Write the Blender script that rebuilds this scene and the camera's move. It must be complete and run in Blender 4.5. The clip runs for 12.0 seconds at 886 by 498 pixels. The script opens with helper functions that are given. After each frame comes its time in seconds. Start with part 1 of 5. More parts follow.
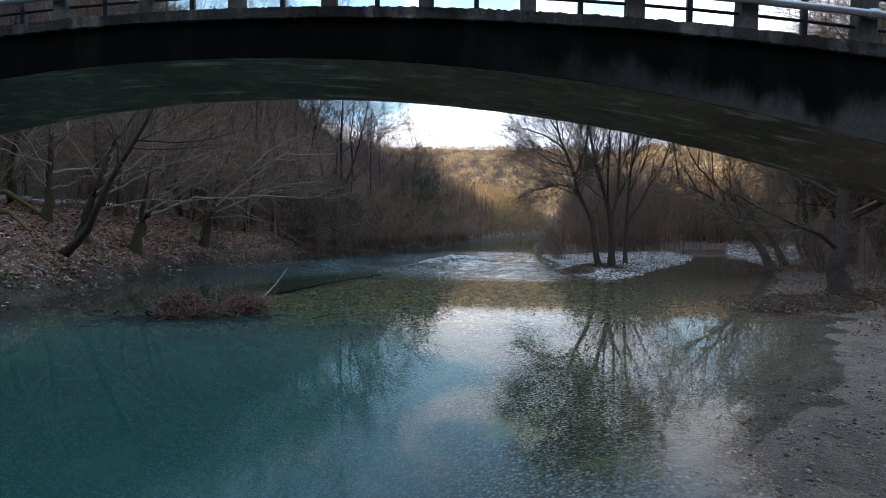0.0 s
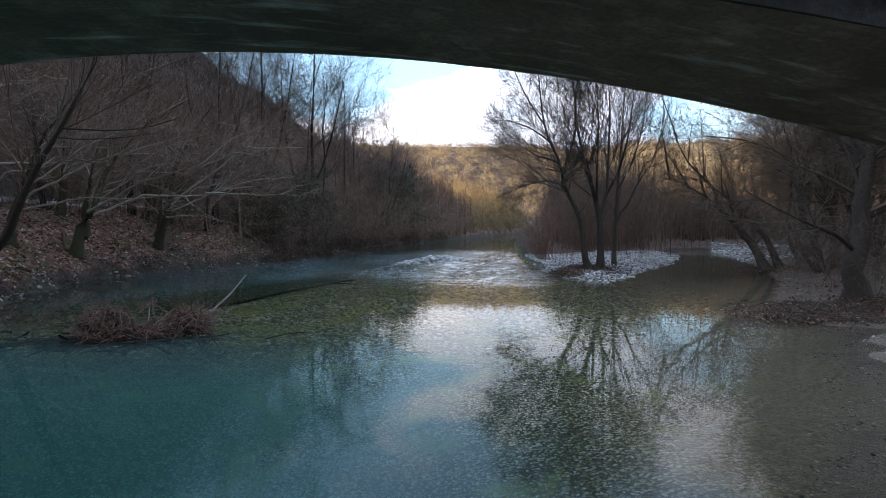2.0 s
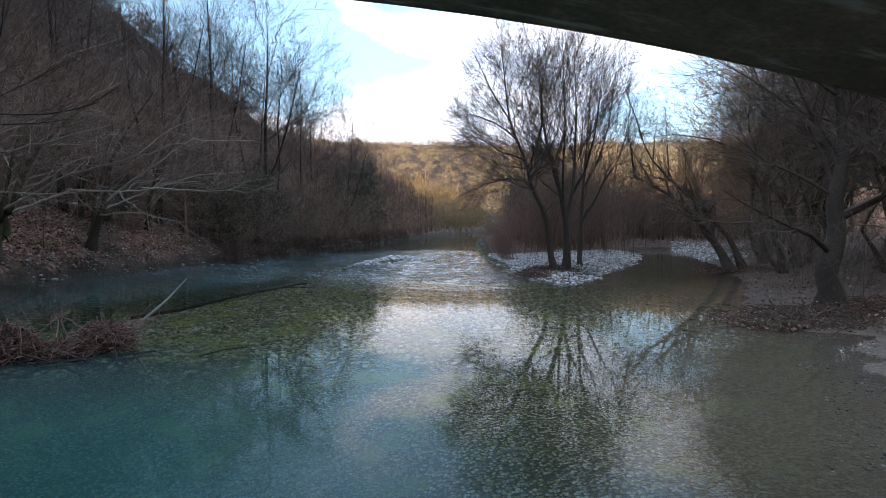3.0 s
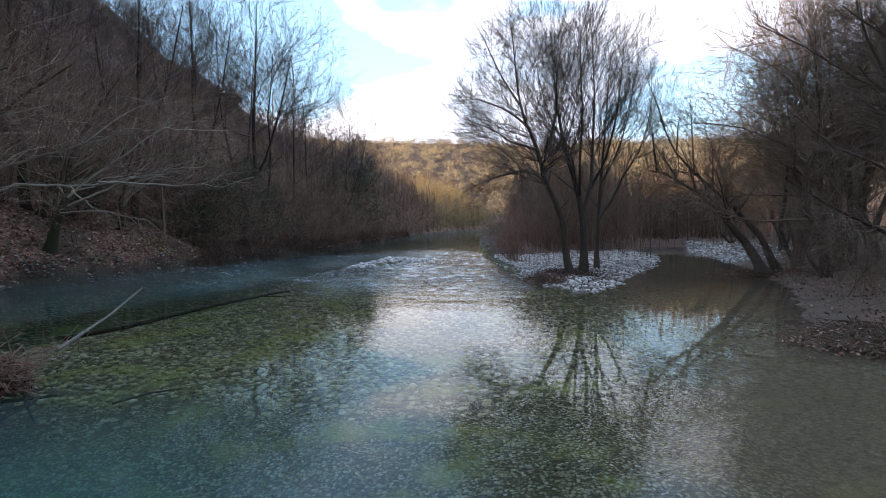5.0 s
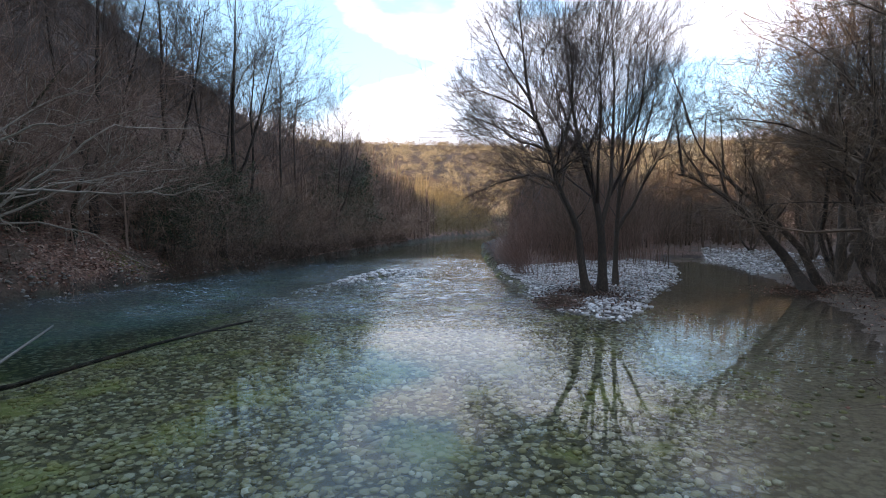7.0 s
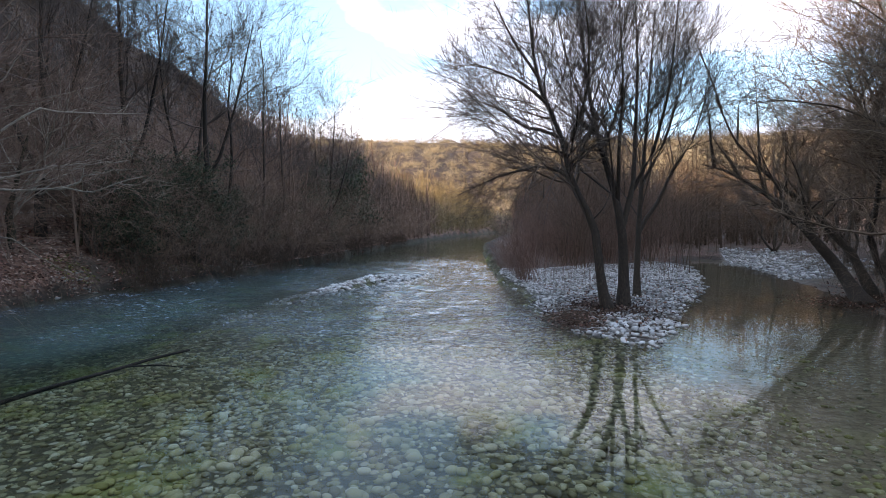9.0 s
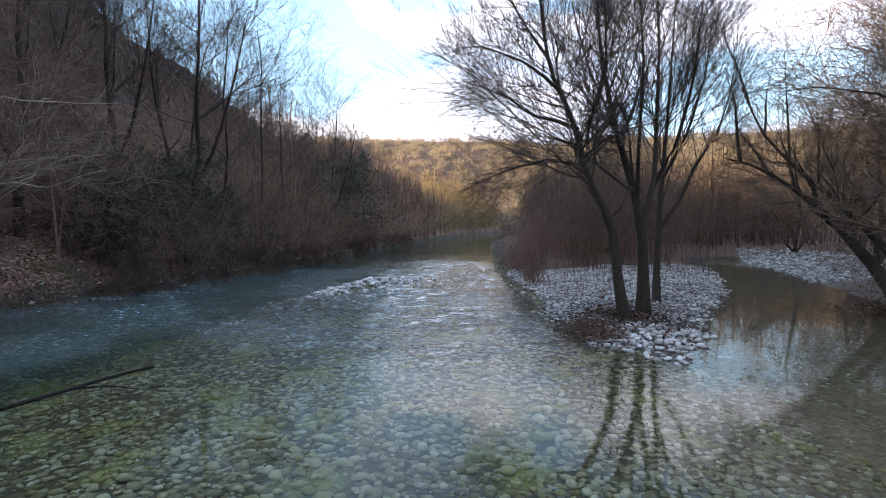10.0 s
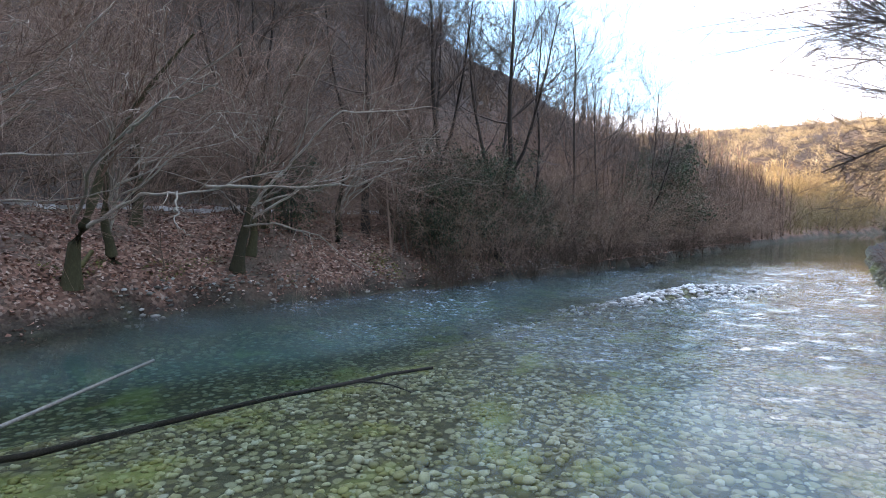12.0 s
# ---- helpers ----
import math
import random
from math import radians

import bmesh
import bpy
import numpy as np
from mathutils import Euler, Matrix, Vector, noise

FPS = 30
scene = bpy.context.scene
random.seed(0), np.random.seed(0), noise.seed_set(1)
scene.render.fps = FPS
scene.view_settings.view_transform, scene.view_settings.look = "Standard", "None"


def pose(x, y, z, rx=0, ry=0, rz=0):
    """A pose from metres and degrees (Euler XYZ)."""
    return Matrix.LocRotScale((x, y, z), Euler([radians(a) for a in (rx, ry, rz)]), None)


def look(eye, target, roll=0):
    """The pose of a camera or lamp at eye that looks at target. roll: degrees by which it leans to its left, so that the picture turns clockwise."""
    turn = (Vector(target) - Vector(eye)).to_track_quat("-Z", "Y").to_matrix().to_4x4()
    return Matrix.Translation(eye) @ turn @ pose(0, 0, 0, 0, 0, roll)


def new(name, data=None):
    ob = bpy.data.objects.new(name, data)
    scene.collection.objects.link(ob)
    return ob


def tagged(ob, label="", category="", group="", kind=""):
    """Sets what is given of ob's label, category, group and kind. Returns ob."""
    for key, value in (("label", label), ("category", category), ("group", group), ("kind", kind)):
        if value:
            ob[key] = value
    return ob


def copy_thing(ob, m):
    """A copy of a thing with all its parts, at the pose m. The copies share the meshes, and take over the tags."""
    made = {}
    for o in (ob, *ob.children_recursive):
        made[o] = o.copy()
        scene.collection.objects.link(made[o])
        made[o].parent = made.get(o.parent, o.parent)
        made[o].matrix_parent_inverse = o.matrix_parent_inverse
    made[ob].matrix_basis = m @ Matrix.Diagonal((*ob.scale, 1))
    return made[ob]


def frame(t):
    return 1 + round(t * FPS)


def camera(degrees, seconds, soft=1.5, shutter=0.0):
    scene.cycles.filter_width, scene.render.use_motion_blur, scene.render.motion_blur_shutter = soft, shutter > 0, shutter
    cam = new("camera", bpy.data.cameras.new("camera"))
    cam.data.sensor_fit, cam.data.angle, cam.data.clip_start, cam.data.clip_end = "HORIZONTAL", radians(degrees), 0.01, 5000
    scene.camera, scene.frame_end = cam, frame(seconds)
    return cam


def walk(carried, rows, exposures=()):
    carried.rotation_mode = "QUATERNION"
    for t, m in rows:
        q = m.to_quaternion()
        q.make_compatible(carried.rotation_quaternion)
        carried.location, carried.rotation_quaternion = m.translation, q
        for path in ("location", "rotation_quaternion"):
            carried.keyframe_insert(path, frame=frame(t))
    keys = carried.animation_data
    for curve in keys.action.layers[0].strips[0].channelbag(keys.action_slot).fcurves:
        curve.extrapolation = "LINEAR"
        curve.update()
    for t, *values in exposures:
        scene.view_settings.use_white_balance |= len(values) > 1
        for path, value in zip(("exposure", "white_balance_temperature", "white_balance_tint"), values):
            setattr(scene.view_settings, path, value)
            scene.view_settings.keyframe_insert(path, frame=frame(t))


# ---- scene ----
cam = camera(77.1, 12.0, soft=0.8)
PATH = [
    (0, (0.871, -0.297, 2.964), (0.803, 1.7, 2.874), 0.7),
    (0.5, (0.812, 0.312, 2.975), (0.742, 2.308, 2.883), 0.6),
    (1, (0.754, 0.955, 3.019), (0.682, 2.952, 2.923), 0.6),
    (1.5, (0.743, 1.645, 3.038), (0.688, 3.642, 2.942), 0.5),
    (2, (0.765, 2.365, 3.075), (0.777, 4.363, 2.977), 0.5),
    (2.5, (0.768, 3.17, 3.093), (0.851, 5.165, 2.992), 0.6),
    (3, (0.772, 3.995, 3.118), (0.924, 5.986, 3.015), 0.7),
    (5, (1.02, 7.468, 3.078), (1.164, 9.46, 2.972), 0.6),
    (5.5, (1.128, 8.446, 3.199), (1.27, 10.438, 3.094), 0.6),
    (6, (1.217, 9.428, 3.338), (1.36, 11.421, 3.233), 0.5),
    (6.5, (1.354, 10.487, 3.458), (1.496, 12.479, 3.354), 0.5),
    (7, (1.503, 11.52, 3.525), (1.644, 13.512, 3.425), 0.5),
    (9, (2.251, 15.529, 3.635), (2.38, 17.522, 3.529), 0.3),
    (9.5, (2.446, 16.481, 3.645), (2.572, 18.474, 3.537), 0.3),
    (10, (2.6, 17.422, 3.63), (2.701, 19.416, 3.521), 0.3),
    (10.5, (2.757, 18.283, 3.631), (2.688, 20.279, 3.522), 0.2),
    (11, (2.888, 18.985, 3.639), (2.569, 20.957, 3.529), 0.2),
    (11.5, (2.851, 19.406, 3.551), (2.218, 21.3, 3.441), -0.0),
    (12, (2.761, 20.016, 3.493), (1.782, 21.757, 3.383), -0.2),
]
walk(cam, [(t, look(eye, target, roll)) for t, eye, target, roll in PATH],
     exposures=[(0, 1.76, 7500, 16), (3, 1.8, 7600, 18), (7, 1.82, 7600, 19), (9.5, 1.96, 7700, 20), (11, 2.14, 7700, 20), (11.5, 2.44, 7700, 20), (12, 2.78, 7750, 21)])

# ---- light ----
SUN_EL, SUN_AZ = 14.5, 217.0  # degrees; azimuth of the sun, counted from +x to +y
world = bpy.data.worlds.new("world")
scene.world = world
world.use_nodes = True


def sky_world():
    nt = world.node_tree
    nt.nodes.clear()
    add = nt.nodes.new
    out = add("ShaderNodeOutputWorld")
    sky = add("ShaderNodeTexSky")
    sky.sky_type, sky.sun_disc = "NISHITA", False
    sky.sun_elevation, sky.sun_rotation = radians(SUN_EL), radians(90 - SUN_AZ)
    clear = add("ShaderNodeBackground")
    clear.inputs["Strength"].default_value = 0.11
    nt.links.new(sky.outputs[0], clear.inputs["Color"])
    co = add("ShaderNodeTexCoord")
    mp = add("ShaderNodeMapping")
    mp.inputs["Scale"].default_value = (1.0, 1.0, 2.8)
    mp.inputs["Location"].default_value = CLOUD_SHIFT
    nt.links.new(co.outputs["Generated"], mp.inputs["Vector"])
    n1 = add("ShaderNodeTexNoise")
    n1.inputs["Scale"].default_value, n1.inputs["Detail"].default_value = 3.6, 8.0
    n1.inputs["Roughness"].default_value = 0.6
    nt.links.new(mp.outputs[0], n1.inputs["Vector"])

    def calc(op, x, y):
        m = add("ShaderNodeMath")
        m.operation = op
        for sock, v in ((m.inputs[0], x), (m.inputs[1], y)):
            if hasattr(v, "is_output"):
                nt.links.new(v, sock)
            else:
                sock.default_value = v
        return m.outputs[0]

    def fade(v, lo, hi, a, b):
        m = add("ShaderNodeMapRange")
        m.interpolation_type = "SMOOTHSTEP"
        nt.links.new(v, m.inputs["Value"])
        for key, val in (("From Min", lo), ("From Max", hi), ("To Min", a), ("To Max", b)):
            m.inputs[key].default_value = val
        return m.outputs[0]

    split = add("ShaderNodeSeparateXYZ")
    nt.links.new(co.outputs["Generated"], split.inputs[0])
    cover = calc("ADD", calc("ADD", calc("MULTIPLY", n1.outputs["Fac"], 1.7), -0.35), fade(split.outputs["Z"], 0.35, 0.43, 0.3, -0.5))
    cover = calc("ADD", cover, fade(split.outputs["Z"], 0.6, 0.82, 0.0, 0.25))
    # the clear gaps in the cloud, lying flat and frayed
    fray = add("ShaderNodeVectorMath")
    fray.operation = "MULTIPLY_ADD"
    n3 = add("ShaderNodeTexNoise")
    n3.inputs["Scale"].default_value, n3.inputs["Detail"].default_value = 9.0, 6.0
    nt.links.new(mp.outputs[0], n3.inputs["Vector"])
    nt.links.new(n3.outputs["Color"], fray.inputs[0])
    fray.inputs[1].default_value = (0.22, 0.22, 0.1)
    nt.links.new(co.outputs["Generated"], fray.inputs[2])
    flat = add("ShaderNodeVectorMath")
    flat.operation = "MULTIPLY"
    nt.links.new(fray.outputs[0], flat.inputs[0])
    flat.inputs[1].default_value = (1.0, 1.0, 2.0)
    for az, el, size, amount in CLEAR_GAPS:
        d = add("ShaderNodeVectorMath")
        d.operation = "DISTANCE"
        nt.links.new(flat.outputs[0], d.inputs[0])
        d.inputs[1].default_value = (math.cos(radians(el)) * math.sin(radians(az)) + 0.11, math.cos(radians(el)) * math.cos(radians(az)) + 0.11, 2.0 * math.sin(radians(el)) + 0.1)
        cover = calc("SUBTRACT", cover, fade(d.outputs["Value"], size * 0.3, size, amount, 0.0))
    ramp = add("ShaderNodeValToRGB")
    ramp.color_ramp.elements[0].position, ramp.color_ramp.elements[1].position = 0.12, 0.86
    nt.links.new(cover, ramp.inputs["Fac"])
    n2 = add("ShaderNodeTexNoise")
    n2.inputs["Scale"].default_value, n2.inputs["Detail"].default_value = 4.0, 5.0
    nt.links.new(mp.outputs[0], n2.inputs["Vector"])
    shade = add("ShaderNodeValToRGB")
    shade.color_ramp.elements[0].position, shade.color_ramp.elements[1].position = 0.3, 0.65
    shade.color_ramp.elements[0].color, shade.color_ramp.elements[1].color = (0.66, 0.74, 0.86, 1), (1, 1, 1, 1)
    nt.links.new(n2.outputs["Fac"], shade.inputs["Fac"])
    cloud = add("ShaderNodeBackground")
    # the cloud is brighter on the sun's side of the sky
    sunward = add("ShaderNodeVectorMath")
    sunward.operation = "DOT_PRODUCT"
    nt.links.new(co.outputs["Generated"], sunward.inputs[0])
    sunward.inputs[1].default_value = (math.cos(radians(SUN_AZ)), math.sin(radians(SUN_AZ)), 0.25)
    nt.links.new(fade(sunward.outputs["Value"], -0.9, 0.9, 0.74, 1.05), cloud.inputs["Strength"])
    tone = add("ShaderNodeMix")
    tone.data_type, tone.blend_type = "RGBA", "MULTIPLY"
    tone.inputs["Factor"].default_value = 1.0
    warmth = add("ShaderNodeValToRGB")
    warmth.color_ramp.elements[0].color, warmth.color_ramp.elements[1].color = (0.71, 0.82, 1.0, 1), (1.0, 0.95, 0.86, 1)
    nt.links.new(fade(sunward.outputs["Value"], -0.8, 0.7, 0.0, 1.0), warmth.inputs["Fac"])
    nt.links.new(shade.outputs[0], tone.inputs[6])
    nt.links.new(warmth.outputs[0], tone.inputs[7])
    nt.links.new(tone.outputs[2], cloud.inputs["Color"])
    haze = add("ShaderNodeBackground")
    deep = add("ShaderNodeValToRGB")
    deep.color_ramp.elements[0].color, deep.color_ramp.elements[1].color = (0.2, 0.46, 0.74, 1), (0.17, 0.37, 0.68, 1)
    nt.links.new(fade(split.outputs["Z"], 0.27, 0.48, 0.0, 1.0), deep.inputs["Fac"])
    nt.links.new(deep.outputs[0], haze.inputs["Color"])
    haze.inputs["Strength"].default_value = 1.0
    thin = add("ShaderNodeMixShader")
    thin.inputs[0].default_value = 0.6
    nt.links.new(clear.outputs[0], thin.inputs[1])
    nt.links.new(haze.outputs[0], thin.inputs[2])
    mix = add("ShaderNodeMixShader")
    nt.links.new(ramp.outputs[0], mix.inputs[0])
    nt.links.new(thin.outputs[0], mix.inputs[1])
    nt.links.new(cloud.outputs[0], mix.inputs[2])
    nt.links.new(mix.outputs[0], out.inputs["Surface"])


CLOUD_SHIFT = (0.35, 0.1, 0.2)
CLEAR_GAPS = [(-13, 14, 0.2, 0.9), (-3, 16, 0.13, 0.95), (-8, 16.2, 0.14, 0.85), (-20, 15, 0.26, 0.85), (-10, 20.5, 0.16, 0.9), (2, 21.5, 0.11, 0.8), (14, 21, 0.1, 0.75), (-30, 18, 0.3, 0.7),
              (25, 9.5, 0.13, 0.9), (29, 11, 0.14, 0.9), (35, 11.5, 0.15, 0.9), (43, 12, 0.12, 0.75), (12, 27, 0.16, 0.42)]
sky_world()
sun = new("sun", bpy.data.lights.new("sun", "SUN"))
sun.data.energy, sun.data.angle, sun.data.color = 3.2, radians(0.55), (1.0, 0.86, 0.66)
_e, _a = radians(SUN_EL), radians(SUN_AZ)
_to = Vector((math.cos(_e) * math.cos(_a), math.cos(_e) * math.sin(_a), math.sin(_e)))
sun.matrix_world = look(_to * 300, (0, 0, 0))


# ---- materials ----
class Mat:
    """A principled material with short-hand for its nodes."""

    def __init__(self, name, rough=0.8, metal=0.0):
        self.m = bpy.data.materials.new(name)
        self.m.use_nodes = True
        self.nt = self.m.node_tree
        self.p = self.nt.nodes["Principled BSDF"]
        self.out = self.nt.nodes["Material Output"]
        self.p.inputs["Roughness"].default_value = rough
        self.p.inputs["Metallic"].default_value = metal
        self.p.inputs["Specular IOR Level"].default_value = 0.3

    def node(self, kind, **inputs):
        n = self.nt.nodes.new(kind)
        for k, v in inputs.items():
            self.set(n.inputs[k.replace("_", " ")], v)
        return n

    def set(self, sock, v):
        if hasattr(v, "is_output"):
            self.nt.links.new(v, sock)
        else:
            sock.default_value = v

    def coords(self, scale=(1, 1, 1)):
        c = self.node("ShaderNodeTexCoord")
        return self.node("ShaderNodeMapping", Vector=c.outputs["Object"], Scale=scale).outputs[0]

    def place(self, scale=(1, 1, 1)):
        c = self.node("ShaderNodeNewGeometry")
        return self.node("ShaderNodeMapping", Vector=c.outputs["Position"], Scale=scale).outputs[0]

    def noise(self, vec, scale, detail=4.0, rough=0.55):
        return self.node("ShaderNodeTexNoise", Vector=vec, Scale=scale, Detail=detail, Roughness=rough).outputs["Fac"]

    def voro(self, vec, scale, feature="F1"):
        n = self.node("ShaderNodeTexVoronoi", Vector=vec, Scale=scale)
        n.feature = feature
        return n

    def ramp(self, fac, stops):
        r = self.node("ShaderNodeValToRGB", Fac=fac)
        e = r.color_ramp.elements
        while len(e) < len(stops):
            e.new(0.5)
        for el, (pos, col) in zip(e, stops):
            el.position, el.color = pos, (*col, 1)
        return r.outputs[0]

    def step(self, fac, lo, hi):
        n = self.node("ShaderNodeMapRange", Value=fac)
        n.inputs["From Min"].default_value, n.inputs["From Max"].default_value = lo, hi
        n.interpolation_type = "SMOOTHSTEP"
        return n.outputs[0]

    def mix(self, fac, a, b, kind="MIX"):
        n = self.nt.nodes.new("ShaderNodeMix")
        n.data_type, n.blend_type = "RGBA", kind
        self.set(n.inputs["Factor"], fac)
        for sock, v in ((n.inputs[6], a), (n.inputs[7], b)):
            self.set(sock, (*v, 1) if isinstance(v, tuple) and len(v) == 3 else v)
        return n.outputs[2]

    def math(self, op, a, b=0.0):
        n = self.nt.nodes.new("ShaderNodeMath")
        n.operation = op
        self.set(n.inputs[0], a), self.set(n.inputs[1], b)
        return n.outputs[0]

    def attr(self, name):
        n = self.nt.nodes.new("ShaderNodeAttribute")
        n.attribute_name = name
        return n.outputs["Fac"]

    def color(self, v):
        self.set(self.p.inputs["Base Color"], (*v, 1) if isinstance(v, tuple) and len(v) == 3 else v)
        return self

    def bump(self, height, strength=0.5, dist=0.02, normal=None):
        b = self.node("ShaderNodeBump", Height=height, Strength=strength, Distance=dist)
        if normal is not None:
            self.set(b.inputs["Normal"], normal)
        self.set(self.p.inputs["Normal"], b.outputs[0])
        return b.outputs[0]


def bark_material(name, dark, mid, light, island=0.0):
    s = Mat(name, 0.9)
    v = s.coords((1, 1, 0.35))
    grain = s.noise(v, 22.0, 5.0, 0.65)
    patch = s.noise(s.coords(), 2.2, 3.0)
    c = s.ramp(grain, [(0.3, dark), (0.55, mid), (0.8, light)])
    c = s.mix(s.step(patch, 0.45, 0.7), c, tuple(0.72 * a for a in mid))
    if island:
        g = s.node("ShaderNodeNewGeometry")
        c = s.mix(island, c, s.ramp(g.outputs["Random Per Island"], [(0.0, dark), (0.5, mid), (1.0, light)]))
    r = s.node("ShaderNodeObjectInfo").outputs["Random"]
    s.color(s.mix(0.35, c, s.mix(r, dark, light)))
    s.bump(grain, 0.7, 0.02)
    return s.m


bark_dark = bark_material("bark_dark", (0.024, 0.018, 0.014), (0.076, 0.057, 0.044), (0.17, 0.131, 0.1))
bark_grey = bark_material("bark_grey", (0.0213, 0.0161, 0.0127), (0.0723, 0.0527, 0.0399), (0.204, 0.1573, 0.119))
twig_dark = bark_material("twig_dark", (0.04, 0.03, 0.026), (0.095, 0.072, 0.06), (0.18, 0.14, 0.12), 0.6)
twig_brown = bark_material("twig_brown", (0.038, 0.024, 0.015), (0.11, 0.069, 0.047), (0.23, 0.155, 0.112), 0.6)
bark_black = bark_material("bark_black", (0.01, 0.008, 0.006), (0.028, 0.021, 0.016), (0.075, 0.057, 0.043))
twig_warm = bark_material("twig_warm", (0.058, 0.041, 0.029), (0.145, 0.107, 0.077), (0.29, 0.222, 0.166), 0.6)
bough_pale = bark_material("bough_pale", (0.13, 0.108, 0.085), (0.34, 0.288, 0.228), (0.62, 0.54, 0.45))
bark_mossy = bark_material("bark_mossy", (0.016, 0.014, 0.008), (0.045, 0.038, 0.02), (0.11, 0.1, 0.04))
twig_red = bark_material("twig_red", (0.08, 0.038, 0.028), (0.2, 0.11, 0.082), (0.37, 0.235, 0.185), 0.6)
twig_hill = bark_material("twig_hill", (0.032, 0.02, 0.012), (0.088, 0.056, 0.036), (0.2, 0.135, 0.09), 0.7)
twig_bank = bark_material("twig_bank", (0.07, 0.039, 0.027), (0.21, 0.124, 0.088), (0.43, 0.29, 0.215), 0.7)
twig_olive = bark_material("twig_olive", (0.035, 0.027, 0.017), (0.115, 0.085, 0.054), (0.29, 0.225, 0.15), 0.7)
# Paler, yellower twigs: sunlight on the far woods is put into their colour.
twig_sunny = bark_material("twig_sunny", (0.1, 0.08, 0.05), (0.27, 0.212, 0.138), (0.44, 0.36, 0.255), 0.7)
twig_sun_gold = bark_material("twig_sun_gold", (0.065, 0.046, 0.022), (0.2, 0.146, 0.074), (0.35, 0.268, 0.15), 0.7)
log_moss = bark_material("log_moss", (0.03, 0.024, 0.012), (0.1, 0.085, 0.03), (0.24, 0.215, 0.07))
driftwood = bark_material("driftwood", (0.06, 0.052, 0.044), (0.15, 0.13, 0.11), (0.29, 0.26, 0.225))
wet_wood = bark_material("wet_wood", (0.012, 0.01, 0.008), (0.035, 0.026, 0.02), (0.07, 0.055, 0.045))


def leaf_material(name, stops, rough=0.7):
    s = Mat(name, rough)
    g = s.node("ShaderNodeNewGeometry")
    c = s.ramp(g.outputs["Random Per Island"], stops)
    s.color(s.mix(s.step(s.noise(s.place(), 0.8, 3.0), 0.4, 0.65), c, s.mix(0.5, c, stops[0][1])))
    return s.m


leaf_litter_mat = leaf_material("leaf_litter", [(0.0, (0.05, 0.023, 0.015)), (0.35, (0.21, 0.093, 0.062)), (0.75, (0.42, 0.215, 0.153)), (1.0, (0.6, 0.45, 0.37))])
wet_leaf_mat = leaf_material("wet_leaves", [(0.0, (0.02, 0.011, 0.008)), (0.4, (0.07, 0.036, 0.024)), (0.8, (0.16, 0.085, 0.058)), (1.0, (0.3, 0.21, 0.16))])
evergreen_mat = leaf_material("evergreen_leaves", [(0.0, (0.016, 0.026, 0.012)), (0.6, (0.045, 0.066, 0.03)), (1.0, (0.09, 0.115, 0.055))], 0.5)
moss_mat = leaf_material("moss", [(0.0, (0.06, 0.056, 0.016)), (0.6, (0.15, 0.14, 0.036)), (1.0, (0.25, 0.225, 0.065))])


def stone_material(name, stops, rough=0.75, single=False, algae=0.0):
    s = Mat(name, rough)
    g = s.node("ShaderNodeNewGeometry")
    key = s.node("ShaderNodeObjectInfo").outputs["Random"] if single else g.outputs["Random Per Island"]
    c = s.ramp(key, stops)
    grain = s.noise(s.place(), 30.0, 4.0, 0.7)
    c = s.mix(s.step(grain, 0.45, 0.75), c, s.mix(0.35, c, stops[0][1]))
    stain = s.noise(s.place(), 1.3, 3.0)
    if algae:
        c = s.mix(s.math("MULTIPLY", s.step(s.noise(s.place(), 0.55, 3.0), 0.48, 0.64), algae), c, (0.24, 0.225, 0.05))
    s.color(s.mix(s.math("MULTIPLY", s.step(stain, 0.5, 0.75), 0.55), c, (0.2, 0.185, 0.15)))
    s.bump(grain, 0.35, 0.01)
    return s.m


WHITE_STOPS = [(0.0, (0.16, 0.14, 0.125)), (0.22, (0.4, 0.37, 0.34)), (0.6, (0.6, 0.57, 0.54)), (1.0, (0.78, 0.755, 0.73))]
BED_STOPS = [(0.0, (0.09, 0.078, 0.036)), (0.3, (0.2, 0.178, 0.09)), (0.6, (0.3, 0.272, 0.148)), (0.86, (0.385, 0.36, 0.23)), (1.0, (0.46, 0.436, 0.325))]
cobble_mat = stone_material("pale_cobbles", WHITE_STOPS)
cobble_single = stone_material("pale_cobble", WHITE_STOPS, single=True)
STONE_STOPS = [(p, tuple(1.05 * a for a in c)) for p, c in BED_STOPS]
bedstone_mat = stone_material("river_bed_stones", STONE_STOPS, 0.6, algae=0.6)
shore_mat = stone_material("shore_stones", [(0.0, (0.06, 0.053, 0.043)), (0.5, (0.19, 0.172, 0.146)), (1.0, (0.42, 0.39, 0.35))])
pool_gravel_mat = stone_material("pool_gravel", [(p, tuple(0.5 * a for a in c)) for p, c in BED_STOPS], 0.6, algae=0.7)
bedstone_single = stone_material("river_bed_stone", STONE_STOPS, 0.6, single=True, algae=0.6)


